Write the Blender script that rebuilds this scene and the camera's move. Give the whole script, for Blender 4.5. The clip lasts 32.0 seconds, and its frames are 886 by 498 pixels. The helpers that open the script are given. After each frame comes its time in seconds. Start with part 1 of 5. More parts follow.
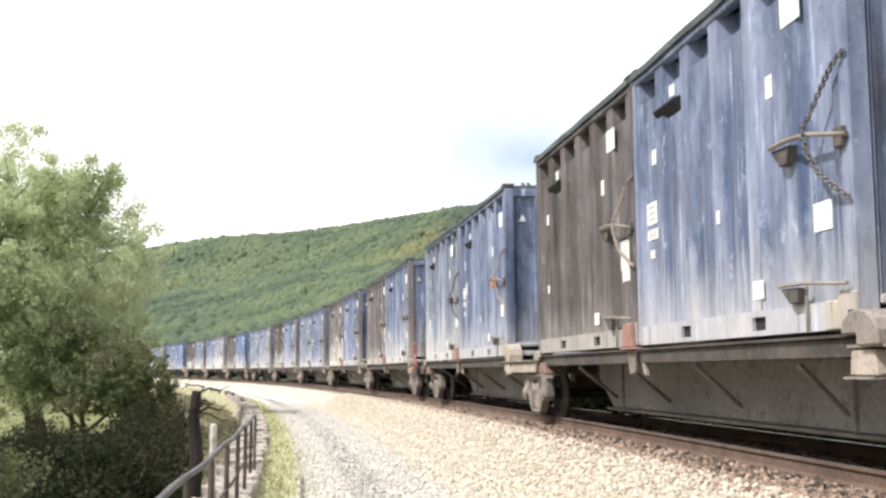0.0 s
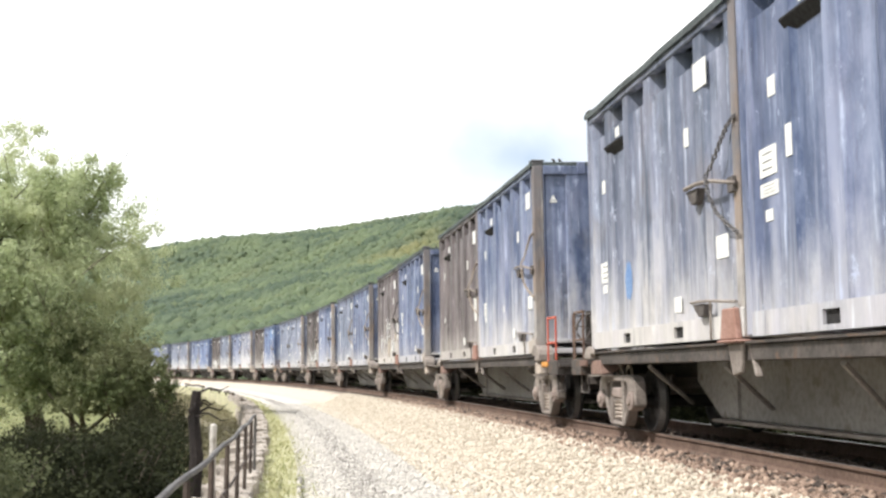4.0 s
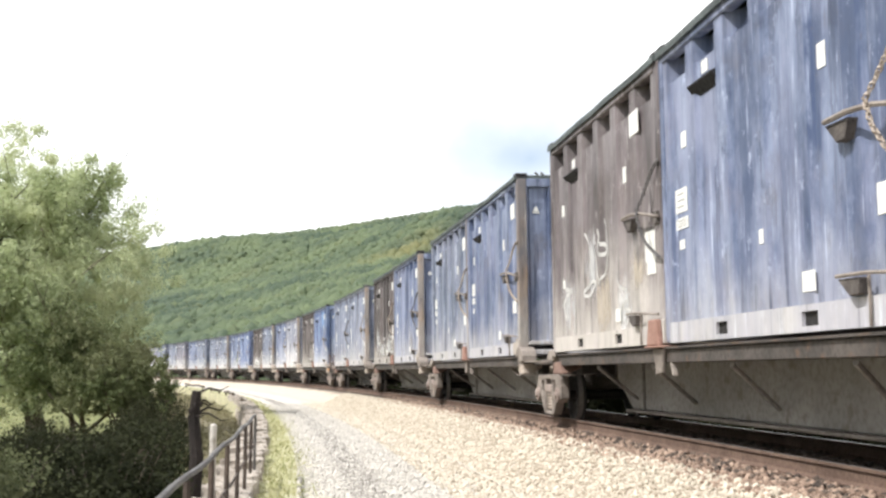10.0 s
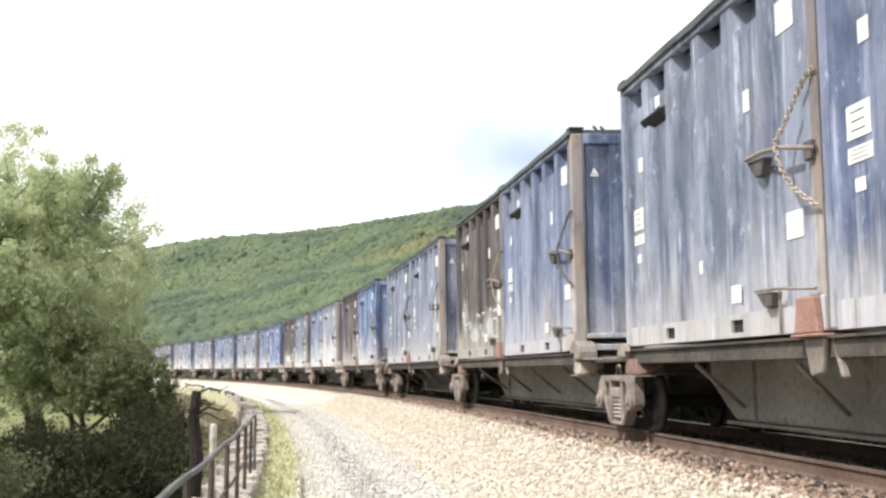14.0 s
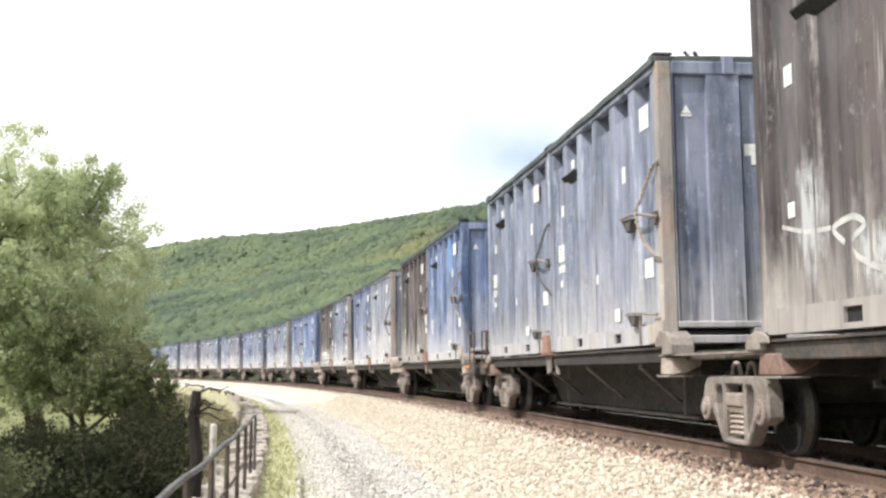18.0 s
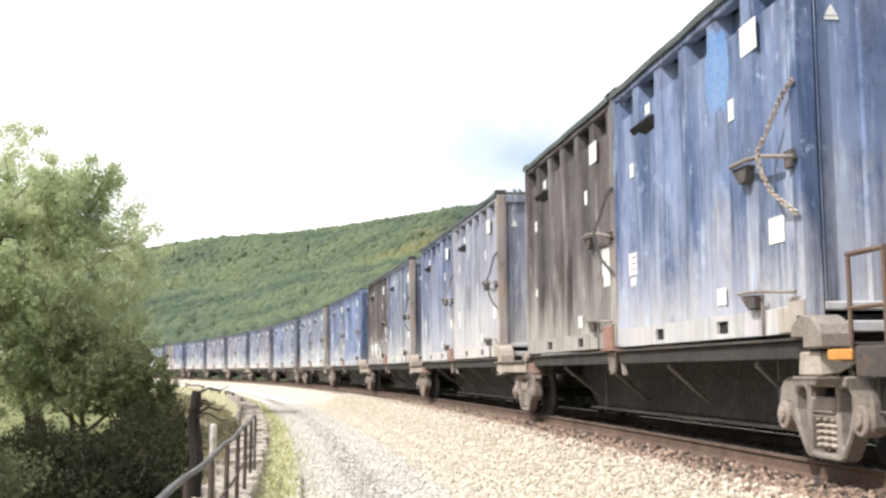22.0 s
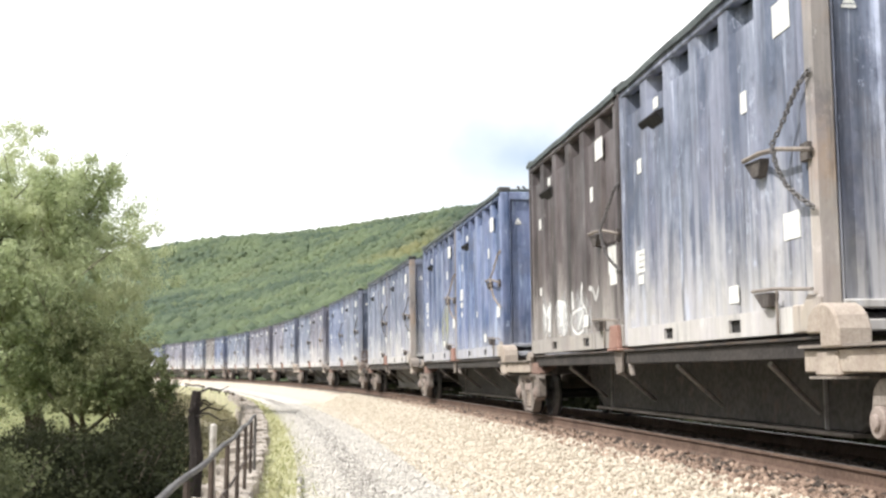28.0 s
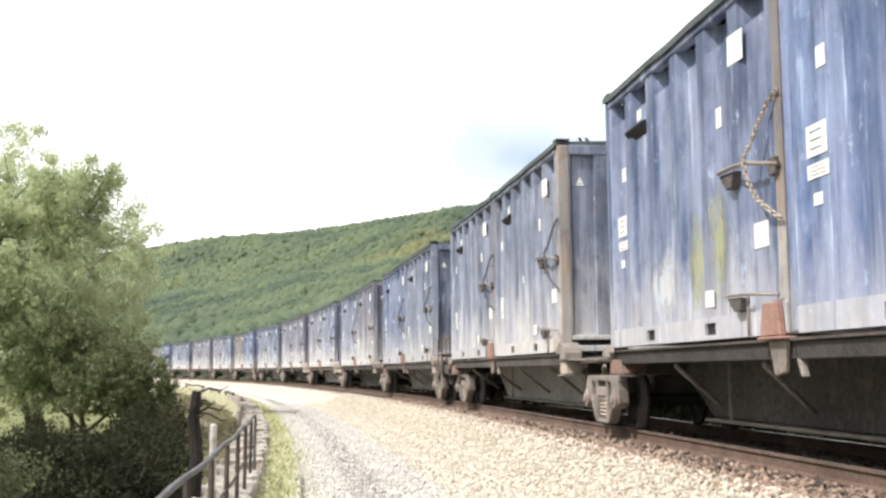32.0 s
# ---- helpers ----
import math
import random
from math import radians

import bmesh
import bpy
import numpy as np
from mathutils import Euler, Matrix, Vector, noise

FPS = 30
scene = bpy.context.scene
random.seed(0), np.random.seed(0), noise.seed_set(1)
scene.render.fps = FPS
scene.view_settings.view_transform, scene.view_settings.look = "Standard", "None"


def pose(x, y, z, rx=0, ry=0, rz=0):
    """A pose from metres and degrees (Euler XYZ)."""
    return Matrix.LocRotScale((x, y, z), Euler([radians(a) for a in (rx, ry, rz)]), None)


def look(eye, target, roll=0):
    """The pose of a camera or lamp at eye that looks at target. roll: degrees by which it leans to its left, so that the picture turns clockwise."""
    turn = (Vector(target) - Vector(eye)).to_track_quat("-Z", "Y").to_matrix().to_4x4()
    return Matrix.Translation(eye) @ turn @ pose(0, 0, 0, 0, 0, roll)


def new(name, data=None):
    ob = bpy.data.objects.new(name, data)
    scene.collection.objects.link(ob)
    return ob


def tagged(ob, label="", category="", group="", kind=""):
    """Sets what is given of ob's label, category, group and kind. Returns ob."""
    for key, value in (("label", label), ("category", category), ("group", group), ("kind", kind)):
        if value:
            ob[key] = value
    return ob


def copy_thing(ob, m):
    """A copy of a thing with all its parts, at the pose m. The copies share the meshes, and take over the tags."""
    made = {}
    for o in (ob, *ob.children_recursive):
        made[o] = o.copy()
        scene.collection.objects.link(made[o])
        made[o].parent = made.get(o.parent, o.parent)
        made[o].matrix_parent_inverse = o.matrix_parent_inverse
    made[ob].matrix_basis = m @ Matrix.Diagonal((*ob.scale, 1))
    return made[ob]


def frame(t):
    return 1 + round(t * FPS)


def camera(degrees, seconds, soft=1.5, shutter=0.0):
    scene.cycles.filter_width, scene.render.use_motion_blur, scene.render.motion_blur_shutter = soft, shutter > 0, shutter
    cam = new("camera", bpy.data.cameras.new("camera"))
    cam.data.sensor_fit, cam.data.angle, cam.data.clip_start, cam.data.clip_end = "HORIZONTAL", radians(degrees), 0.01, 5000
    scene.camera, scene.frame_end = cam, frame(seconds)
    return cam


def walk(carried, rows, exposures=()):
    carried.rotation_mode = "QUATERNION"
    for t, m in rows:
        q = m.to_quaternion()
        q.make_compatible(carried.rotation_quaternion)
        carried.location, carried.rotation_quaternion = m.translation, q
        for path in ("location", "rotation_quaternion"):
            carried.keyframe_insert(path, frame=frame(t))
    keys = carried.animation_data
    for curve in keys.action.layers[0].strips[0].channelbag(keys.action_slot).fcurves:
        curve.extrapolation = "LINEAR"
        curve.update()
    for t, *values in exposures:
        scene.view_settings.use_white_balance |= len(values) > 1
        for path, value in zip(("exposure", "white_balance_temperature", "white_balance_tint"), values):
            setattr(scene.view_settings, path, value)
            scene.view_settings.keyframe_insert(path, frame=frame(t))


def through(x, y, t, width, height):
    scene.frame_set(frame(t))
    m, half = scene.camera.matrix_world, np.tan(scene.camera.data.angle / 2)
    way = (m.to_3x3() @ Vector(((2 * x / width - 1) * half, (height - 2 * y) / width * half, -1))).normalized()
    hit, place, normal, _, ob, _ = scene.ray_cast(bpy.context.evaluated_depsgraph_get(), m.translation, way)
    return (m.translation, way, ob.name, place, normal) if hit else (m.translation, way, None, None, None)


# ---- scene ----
# The track is one arc. s runs along it away from the camera, o is the distance
# from its centre line towards the inside of the curve, z is above the rail heads.
EYE = 0.776
RADIUS, BEND, SIDE0 = 573.0, -0.0942, 5.575
CANT = 0.0194
CENTRE = (SIDE0 - RADIUS * math.cos(BEND), RADIUS * math.sin(BEND))


def arc(s, o=0.0):
    h = BEND - s / RADIUS
    return CENTRE[0] + (RADIUS - o) * math.cos(h), CENTRE[1] - (RADIUS - o) * math.sin(h)


def on_track(s, o=0.0, z=0.0):
    """A point beside the track, in the plane of its canted rails."""
    c, n = math.cos(CANT), math.sin(CANT)
    x, y = arc(s, o * c + z * n)
    return Vector((x, y, z * c - o * n))


def ride(s, z=0.0):
    """The pose of what rides on the track at s: x forwards to the camera, z up."""
    h = BEND - s / RADIUS
    return (Matrix.Translation(on_track(s, 0, z)) @ Matrix.Rotation(math.atan2(-math.cos(h), -math.sin(h)), 4, "Z")
            @ Matrix.Rotation(CANT, 4, "X"))


# ---- the camera, on its stand ----
PITCH = 0.10489
cam = camera(40.97, 32.0, soft=2.6)
stand = look((0, 0, EYE), (0, math.cos(PITCH), EYE + math.sin(PITCH)), 0.47)
walk(cam, [(0, stand), (32, stand)])

# ---- daylight: a bright broken cloud cover and a high sun behind the camera's left ----
SUN_FROM = Vector((-0.75, -0.41, 1.04)).normalized()
world = bpy.data.worlds.new("world")
scene.world = world
world.use_nodes = True
wn, wl = world.node_tree.nodes, world.node_tree.links
sky = wn.new("ShaderNodeTexSky")
sky.sky_type, sky.sun_disc = "NISHITA", False
sky.sun_elevation = math.asin(SUN_FROM.z)
sky.sun_rotation = math.atan2(SUN_FROM.x, SUN_FROM.y)
wco = wn.new("ShaderNodeTexCoord")
wno = wn.new("ShaderNodeTexNoise")
wno.inputs["Scale"].default_value, wno.inputs["Detail"].default_value = 1.7, 5
wra = wn.new("ShaderNodeMapRange")
wra.inputs["From Min"].default_value, wra.inputs["From Max"].default_value = 0.30, 0.46
wmi = wn.new("ShaderNodeMix")
wmi.data_type = "RGBA"
wmi.inputs["B"].default_value = (10.6, 10.7, 10.9, 1)
wl.new(wco.outputs["Generated"], wno.inputs["Vector"])
wl.new(wno.outputs["Fac"], wra.inputs["Value"])
wgap = wn.new("ShaderNodeVectorMath")        # one thin place in the cloud, low ahead
wgap.operation = "SUBTRACT"
wgap.inputs[1].default_value = (0.072, 0.981, 0.180)
wstretch = wn.new("ShaderNodeVectorMath")
wstretch.operation = "MULTIPLY"
wstretch.inputs[1].default_value = (1.0, 1.0, 1.7)
wlen = wn.new("ShaderNodeVectorMath")
wlen.operation = "LENGTH"
wfine = wn.new("ShaderNodeTexNoise")
wfine.inputs["Scale"].default_value, wfine.inputs["Detail"].default_value = 9, 5
wadd = wn.new("ShaderNodeMath")
wadd.operation = "MULTIPLY_ADD"
wadd.inputs[1].default_value = 0.12
wthin = wn.new("ShaderNodeMapRange")
wthin.inputs["From Min"].default_value, wthin.inputs["From Max"].default_value = 0.085, 0.20
wthin.inputs["To Min"].default_value = 0.22
wmul = wn.new("ShaderNodeMath")
wmul.operation = "MINIMUM"
wl.new(wco.outputs["Generated"], wgap.inputs[0])
wl.new(wgap.outputs[0], wstretch.inputs[0])
wl.new(wstretch.outputs[0], wlen.inputs[0])
wl.new(wco.outputs["Generated"], wfine.inputs["Vector"])
wl.new(wfine.outputs["Fac"], wadd.inputs[0])
wl.new(wlen.outputs["Value"], wadd.inputs[2])
wl.new(wadd.outputs[0], wthin.inputs["Value"])
wl.new(wthin.outputs["Result"], wmul.inputs[0])
wl.new(wra.outputs["Result"], wmul.inputs[1])
wl.new(sky.outputs["Color"], wmi.inputs["A"])
wl.new(wmul.outputs[0], wmi.inputs["Factor"])
wl.new(wmi.outputs["Result"], wn["Background"].inputs["Color"])
wn["Background"].inputs["Strength"].default_value = 0.11

sun = new("sun", bpy.data.lights.new("sun", "SUN"))
sun.data.energy, sun.data.angle, sun.data.color = 4.0, radians(0.55), (1.0, 0.965, 0.915)
sun.matrix_world = look(SUN_FROM * 50, (0, 0, 0))
scene.view_settings.exposure = 0.45


# ---- materials ----
class Nodes:
    """A short way to write a node material."""

    def __init__(self, name, rough=0.6, metal=0.0):
        self.m = bpy.data.materials.new(name)
        self.m.use_nodes = True
        self.t = self.m.node_tree
        self.b = self.t.nodes["Principled BSDF"]
        self.b.inputs["Roughness"].default_value = rough
        self.b.inputs["Metallic"].default_value = metal
        self.b.inputs["Specular IOR Level"].default_value = 0.35

    def put(self, socket, value):
        if hasattr(value, "is_linked"):
            self.t.links.new(value, socket)
        elif isinstance(value, tuple) and len(value) == 3 and socket.type == "RGBA":
            socket.default_value = (*value, 1)
        else:
            socket.default_value = value

    def node(self, kind, out=0, **ins):
        n = self.t.nodes.new("ShaderNode" + kind)
        for k, v in ins.items():
            self.put(n.inputs[k.replace("_", " ")], v)
        return n.outputs[out]

    def coords(self, scale=(1, 1, 1), offset=(0, 0, 0), which="Object"):
        n = self.t.nodes.new("ShaderNodeTexCoord")
        m = self.t.nodes.new("ShaderNodeMapping")
        m.inputs["Scale"].default_value, m.inputs["Location"].default_value = scale, offset
        self.t.links.new(n.outputs[which], m.inputs["Vector"])
        return m.outputs[0]

    def place(self):
        return self.t.nodes.new("ShaderNodeNewGeometry").outputs["Position"]

    def noise(self, vec, scale, detail=4.0, rough=0.55):
        return self.node("TexNoise", 0, Vector=vec, Scale=scale, Detail=detail, Roughness=rough)

    def ramp(self, v, a, b, lo=0.0, hi=1.0):
        n = self.t.nodes.new("ShaderNodeMapRange")
        for k, x in (("Value", v), ("From Min", a), ("From Max", b), ("To Min", lo), ("To Max", hi)):
            self.put(n.inputs[k], x)
        return n.outputs[0]

    def mix(self, f, a, b):
        n = self.t.nodes.new("ShaderNodeMix")
        n.data_type = "RGBA"
        for k, x in (("Factor", f), ("A", a), ("B", b)):
            self.put(n.inputs[k] if k == "Factor" else [i for i in n.inputs if i.name == k and i.type == "RGBA"][0], x)
        return n.outputs["Result"] if n.outputs["Result"].type == "RGBA" else [o for o in n.outputs if o.type == "RGBA"][0]

    def math(self, op, a, b=0.0):
        n = self.t.nodes.new("ShaderNodeMath")
        n.operation = op
        self.put(n.inputs[0], a)
        self.put(n.inputs[1], b)
        return n.outputs[0]

    def split(self, v):
        n = self.t.nodes.new("ShaderNodeSeparateXYZ")
        self.t.links.new(v, n.inputs[0])
        return n.outputs

    def bump(self, h, strength=0.4, distance=0.02):
        n = self.t.nodes.new("ShaderNodeBump")
        self.put(n.inputs["Height"], h)
        n.inputs["Strength"].default_value, n.inputs["Distance"].default_value = strength, distance
        self.t.links.new(n.outputs[0], self.b.inputs["Normal"])

    def done(self, colour, rough=None):
        self.put(self.b.inputs["Base Color"], colour)
        if rough is not None:
            self.put(self.b.inputs["Roughness"], rough)
        return self.m


def paint(name, coat, faded, dust, dustiness, rust, seed, rusty=0.0):
    """Weathered paint on steel: faded streaks, rust runs, pale dust thrown up from the ballast."""
    n = Nodes(name, 0.55)
    here = n.coords(offset=(seed * 7.3, seed * 3.1, 0))
    tall = n.coords((2.2, 2.2, 0.22), (seed * 5.7, seed * 2.9, seed))
    fine = n.coords((14, 14, 0.8), (seed * 1.7, seed * 4.9, seed))
    z = n.split(n.coords())[2]
    streak = n.noise(tall, 1.0, 5)
    thin = n.noise(fine, 1.0, 3)
    blot = n.noise(here, 0.8, 6, 0.65)
    cloud = n.noise(n.coords((1, 1, 0.55), (seed * 4.1, seed * 9.7, seed * 2.2)), 1.7, 8, 0.72)
    c = n.mix(n.ramp(n.math("ADD", n.math("MULTIPLY", streak, 0.55), n.math("MULTIPLY", cloud, 0.45)), 0.45, 0.58), coat, faded)
    c = n.mix(n.ramp(thin, 0.55, 0.78, 0, 0.16), c, tuple(min(1, v * 1.7 + 0.03) for v in faded))
    c = n.mix(n.math("MULTIPLY", n.ramp(blot, 0.52 - 0.10 * rusty, 0.70 - 0.14 * rusty), n.ramp(streak, 0.35, 0.6, 0.25, 0.9)), c, rust)
    c = n.mix(n.ramp(n.noise(here, 2.2, 7, 0.72), 0.43, 0.32, 0, 0.65), c, tuple(v * 0.6 for v in coat))
    low = n.ramp(n.math("ADD", z, n.ramp(n.math("ADD", n.math("MULTIPLY", streak, 0.6), n.math("MULTIPLY", cloud, 0.4)), 0.35, 0.65, 0.6, -0.7)), 0.05, 0.35 + 1.35 * dustiness, 1.0, 0.0)
    c = n.mix(n.math("MULTIPLY", low, n.ramp(cloud, 0.36, 0.60, 0.45 * dustiness, dustiness)), c, dust)
    c = n.mix(n.ramp(n.math("ADD", z, n.math("MULTIPLY", n.math("ADD", streak, cloud), 0.9)), 1.0, 1.65, 0.7 * dustiness, 0.0), c, n.mix(n.ramp(n.noise(n.coords((4, 4, 0.6), (seed * 2.7, seed * 5.9, seed)), 1.0, 7, 0.7), 0.42, 0.58), tuple(0.5 * d + 0.4 * f for d, f in zip(dust, faded)), dust))
    runs_low = n.ramp(n.noise(n.coords((5.5, 5.5, 0.16), (seed * 3.3, seed * 7.7, seed)), 1.0, 6, 0.7), 0.50, 0.60)
    c = n.mix(n.math("MULTIPLY", runs_low, n.ramp(n.math("ADD", z, n.math("MULTIPLY", cloud, 1.6)), 1.1 + 0.5 * dustiness, 2.0 + 1.2 * dustiness, 0.75 * dustiness, 0.0)), c, tuple(0.55 * d + 0.45 * min(0.7, f * 1.7) for d, f in zip(dust, faded)))
    # streaks that darken the coat, stronger towards the top
    top_streaks = n.ramp(n.noise(n.coords((3.5, 3.5, 0.12), (seed * 8.3, seed * 1.9, seed)), 1.0, 5, 0.65), 0.46, 0.62)
    c = n.mix(n.math("MULTIPLY", top_streaks, n.ramp(n.math("ADD", z, n.math("MULTIPLY", cloud, 2.0)), 2.6, 4.2, 0.0, 0.38)), c, tuple(v * 0.62 + 0.004 for v in coat))
    chips = n.ramp(n.noise(here, 13, 4, 0.7), 0.64, 0.70)
    c = n.mix(n.math("MULTIPLY", chips, 0.35), c, (0.13, 0.095, 0.08))
    pale = tuple(min(0.7, v * 1.5 + 0.16) for v in faded)
    haze = tuple((0.85 * v + 0.32 * sum(faded) / 3) * k for v, k in zip(faded, (1.04, 0.98, 1.04)))
    c = n.mix(n.math("MULTIPLY", n.ramp(n.noise(n.coords((1, 1, 0.42), (seed * 3.7, seed * 5.3, seed * 1.9)), 1.25, 7, 0.68), 0.44, 0.62, 0.04, 0.55), n.ramp(streak, 0.3, 0.6, 0.45, 1.0)), c, haze)
    runs = n.ramp(n.noise(n.coords((6, 6, 0.45), (seed * 2.3, seed * 8.1, seed * 3)), 1.0, 5, 0.65), 0.58, 0.68, 0, 0.85)
    c = n.mix(n.math("MULTIPLY", runs, n.ramp(cloud, 0.40, 0.56)), c, pale)
    grimy = n.ramp(n.noise(n.coords((5, 5, 0.34), (seed * 1.1, seed * 6.7, seed * 5)), 1.0, 5, 0.7), 0.55, 0.66, 0, 0.75)
    c = n.mix(n.math("MULTIPLY", grimy, n.ramp(blot, 0.36, 0.56, 0.25, 1.0)), c, tuple(v * 0.5 + 0.008 for v in coat))
    drip = n.ramp(n.noise(n.coords((20, 20, 0.9), (seed * 9.1, seed * 0.7, seed * 4)), 1.0, 4, 0.7), 0.62, 0.70, 0, 0.5)
    c = n.mix(n.math("MULTIPLY", drip, n.ramp(cloud, 0.45, 0.60)), c, tuple(min(0.75, v * 1.2 + 0.28) for v in faded))
    scuff = n.ramp(n.noise(n.coords((1, 1, 0.6), (seed * 6.1, seed * 1.3, seed)), 4.2, 8, 0.8), 0.585, 0.66, 0, 0.6)
    c = n.mix(scuff, c, pale)
    n.bump(n.math("ADD", n.noise(here, 1.6, 2), n.math("MULTIPLY", thin, 0.15)), 0.35, 0.05)
    return n.done(c, n.ramp(blot, 0.4, 0.7, 0.45, 0.8))


def surface(name, a, b, scale=6.0, rough=0.7, metal=0.0, relief=0.3, spots=None, which="Object"):
    """A plain two-tone worn surface with grain, stains and relief."""
    n = Nodes(name, rough, metal)
    v = n.coords(which=which)
    big, small = n.noise(v, scale * 0.35, 5, 0.6), n.noise(v, scale * 5, 4)
    c = n.mix(n.ramp(big, 0.35, 0.65), a, b)
    c = n.mix(n.ramp(small, 0.45, 0.75, 0, 0.5), c, tuple(v * 0.55 for v in a))
    if spots:
        c = n.mix(n.ramp(n.noise(v, scale * 1.4, 4), 0.56, 0.66, 0, 0.85), c, spots)
    n.bump(n.math("ADD", big, n.math("MULTIPLY", small, 0.4)), relief, 0.02)
    return n.done(c, n.ramp(small, 0.3, 0.7, max(0.05, rough - 0.15), min(1, rough + 0.15)))


def mist(name, colour, density):
    """Thin uneven paint that fades out towards its edges."""
    n = Nodes(name, 0.7)
    x, _, z = n.split(n.coords(which="Generated"))
    u, w = n.math("SUBTRACT", x, 0.5), n.math("SUBTRACT", z, 0.5)
    r = n.math("SQRT", n.math("ADD", n.math("MULTIPLY", u, u), n.math("MULTIPLY", w, w)))
    rough = n.noise(n.coords((5, 5, 1.6)), 1.6, 6, 0.72)
    n.put(n.b.inputs["Alpha"], n.ramp(n.math("SUBTRACT", rough, n.math("MULTIPLY", r, 0.75)), 0.14, 0.40, 0.0, density))
    return n.done(colour)


def leaf_material(name, dark, light, warm, through=0.35, rough=0.6):
    n = Nodes(name, rough)
    n.b.inputs["Specular IOR Level"].default_value = 0.3 * (1 - rough) + 0.08
    g = n.t.nodes.new("ShaderNodeNewGeometry")
    r = g.outputs["Random Per Island"]
    c = n.mix(r, dark, light)
    big = n.noise(g.outputs["Position"], 0.35, 3)
    c = n.mix(n.ramp(big, 0.42, 0.68, 0, 0.8), c, warm)
    tr = n.node("BsdfTranslucent", 0, Color=c)
    n.done(c)
    mx = n.node("MixShader", 0, Fac=through)
    sh = mx.node
    n.t.links.new(n.b.outputs[0], sh.inputs[1])
    n.t.links.new(tr, sh.inputs[2])
    n.t.links.new(mx, n.t.nodes["Material Output"].inputs[0])
    return n.m


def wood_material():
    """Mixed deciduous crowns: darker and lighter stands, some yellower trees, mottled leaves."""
    n = Nodes("haze_greyed_leaves", 0.7)
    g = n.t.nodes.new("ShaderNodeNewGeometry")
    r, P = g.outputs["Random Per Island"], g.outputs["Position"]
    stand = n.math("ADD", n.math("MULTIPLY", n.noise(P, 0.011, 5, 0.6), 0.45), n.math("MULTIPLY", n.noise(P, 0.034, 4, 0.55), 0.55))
    # all greens greyed: the haze over the distant hill is mixed into them
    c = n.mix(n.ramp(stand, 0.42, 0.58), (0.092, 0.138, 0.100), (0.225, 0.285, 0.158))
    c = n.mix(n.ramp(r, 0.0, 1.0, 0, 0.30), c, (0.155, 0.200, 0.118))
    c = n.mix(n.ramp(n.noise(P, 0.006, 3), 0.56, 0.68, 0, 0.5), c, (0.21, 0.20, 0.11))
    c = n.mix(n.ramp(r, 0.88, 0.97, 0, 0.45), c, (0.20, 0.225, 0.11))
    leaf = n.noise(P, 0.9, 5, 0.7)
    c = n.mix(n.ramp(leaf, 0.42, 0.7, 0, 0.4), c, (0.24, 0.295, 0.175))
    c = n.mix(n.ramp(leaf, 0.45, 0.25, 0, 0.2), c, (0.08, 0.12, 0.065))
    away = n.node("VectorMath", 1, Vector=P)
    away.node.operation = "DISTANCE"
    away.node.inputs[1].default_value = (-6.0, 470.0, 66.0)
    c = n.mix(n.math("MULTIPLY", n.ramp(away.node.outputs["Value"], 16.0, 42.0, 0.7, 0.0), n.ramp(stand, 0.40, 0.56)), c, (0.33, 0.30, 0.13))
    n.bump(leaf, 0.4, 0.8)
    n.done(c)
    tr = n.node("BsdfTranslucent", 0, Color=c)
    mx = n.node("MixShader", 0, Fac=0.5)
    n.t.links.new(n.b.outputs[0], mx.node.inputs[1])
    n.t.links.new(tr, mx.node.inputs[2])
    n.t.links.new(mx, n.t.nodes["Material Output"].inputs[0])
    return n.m


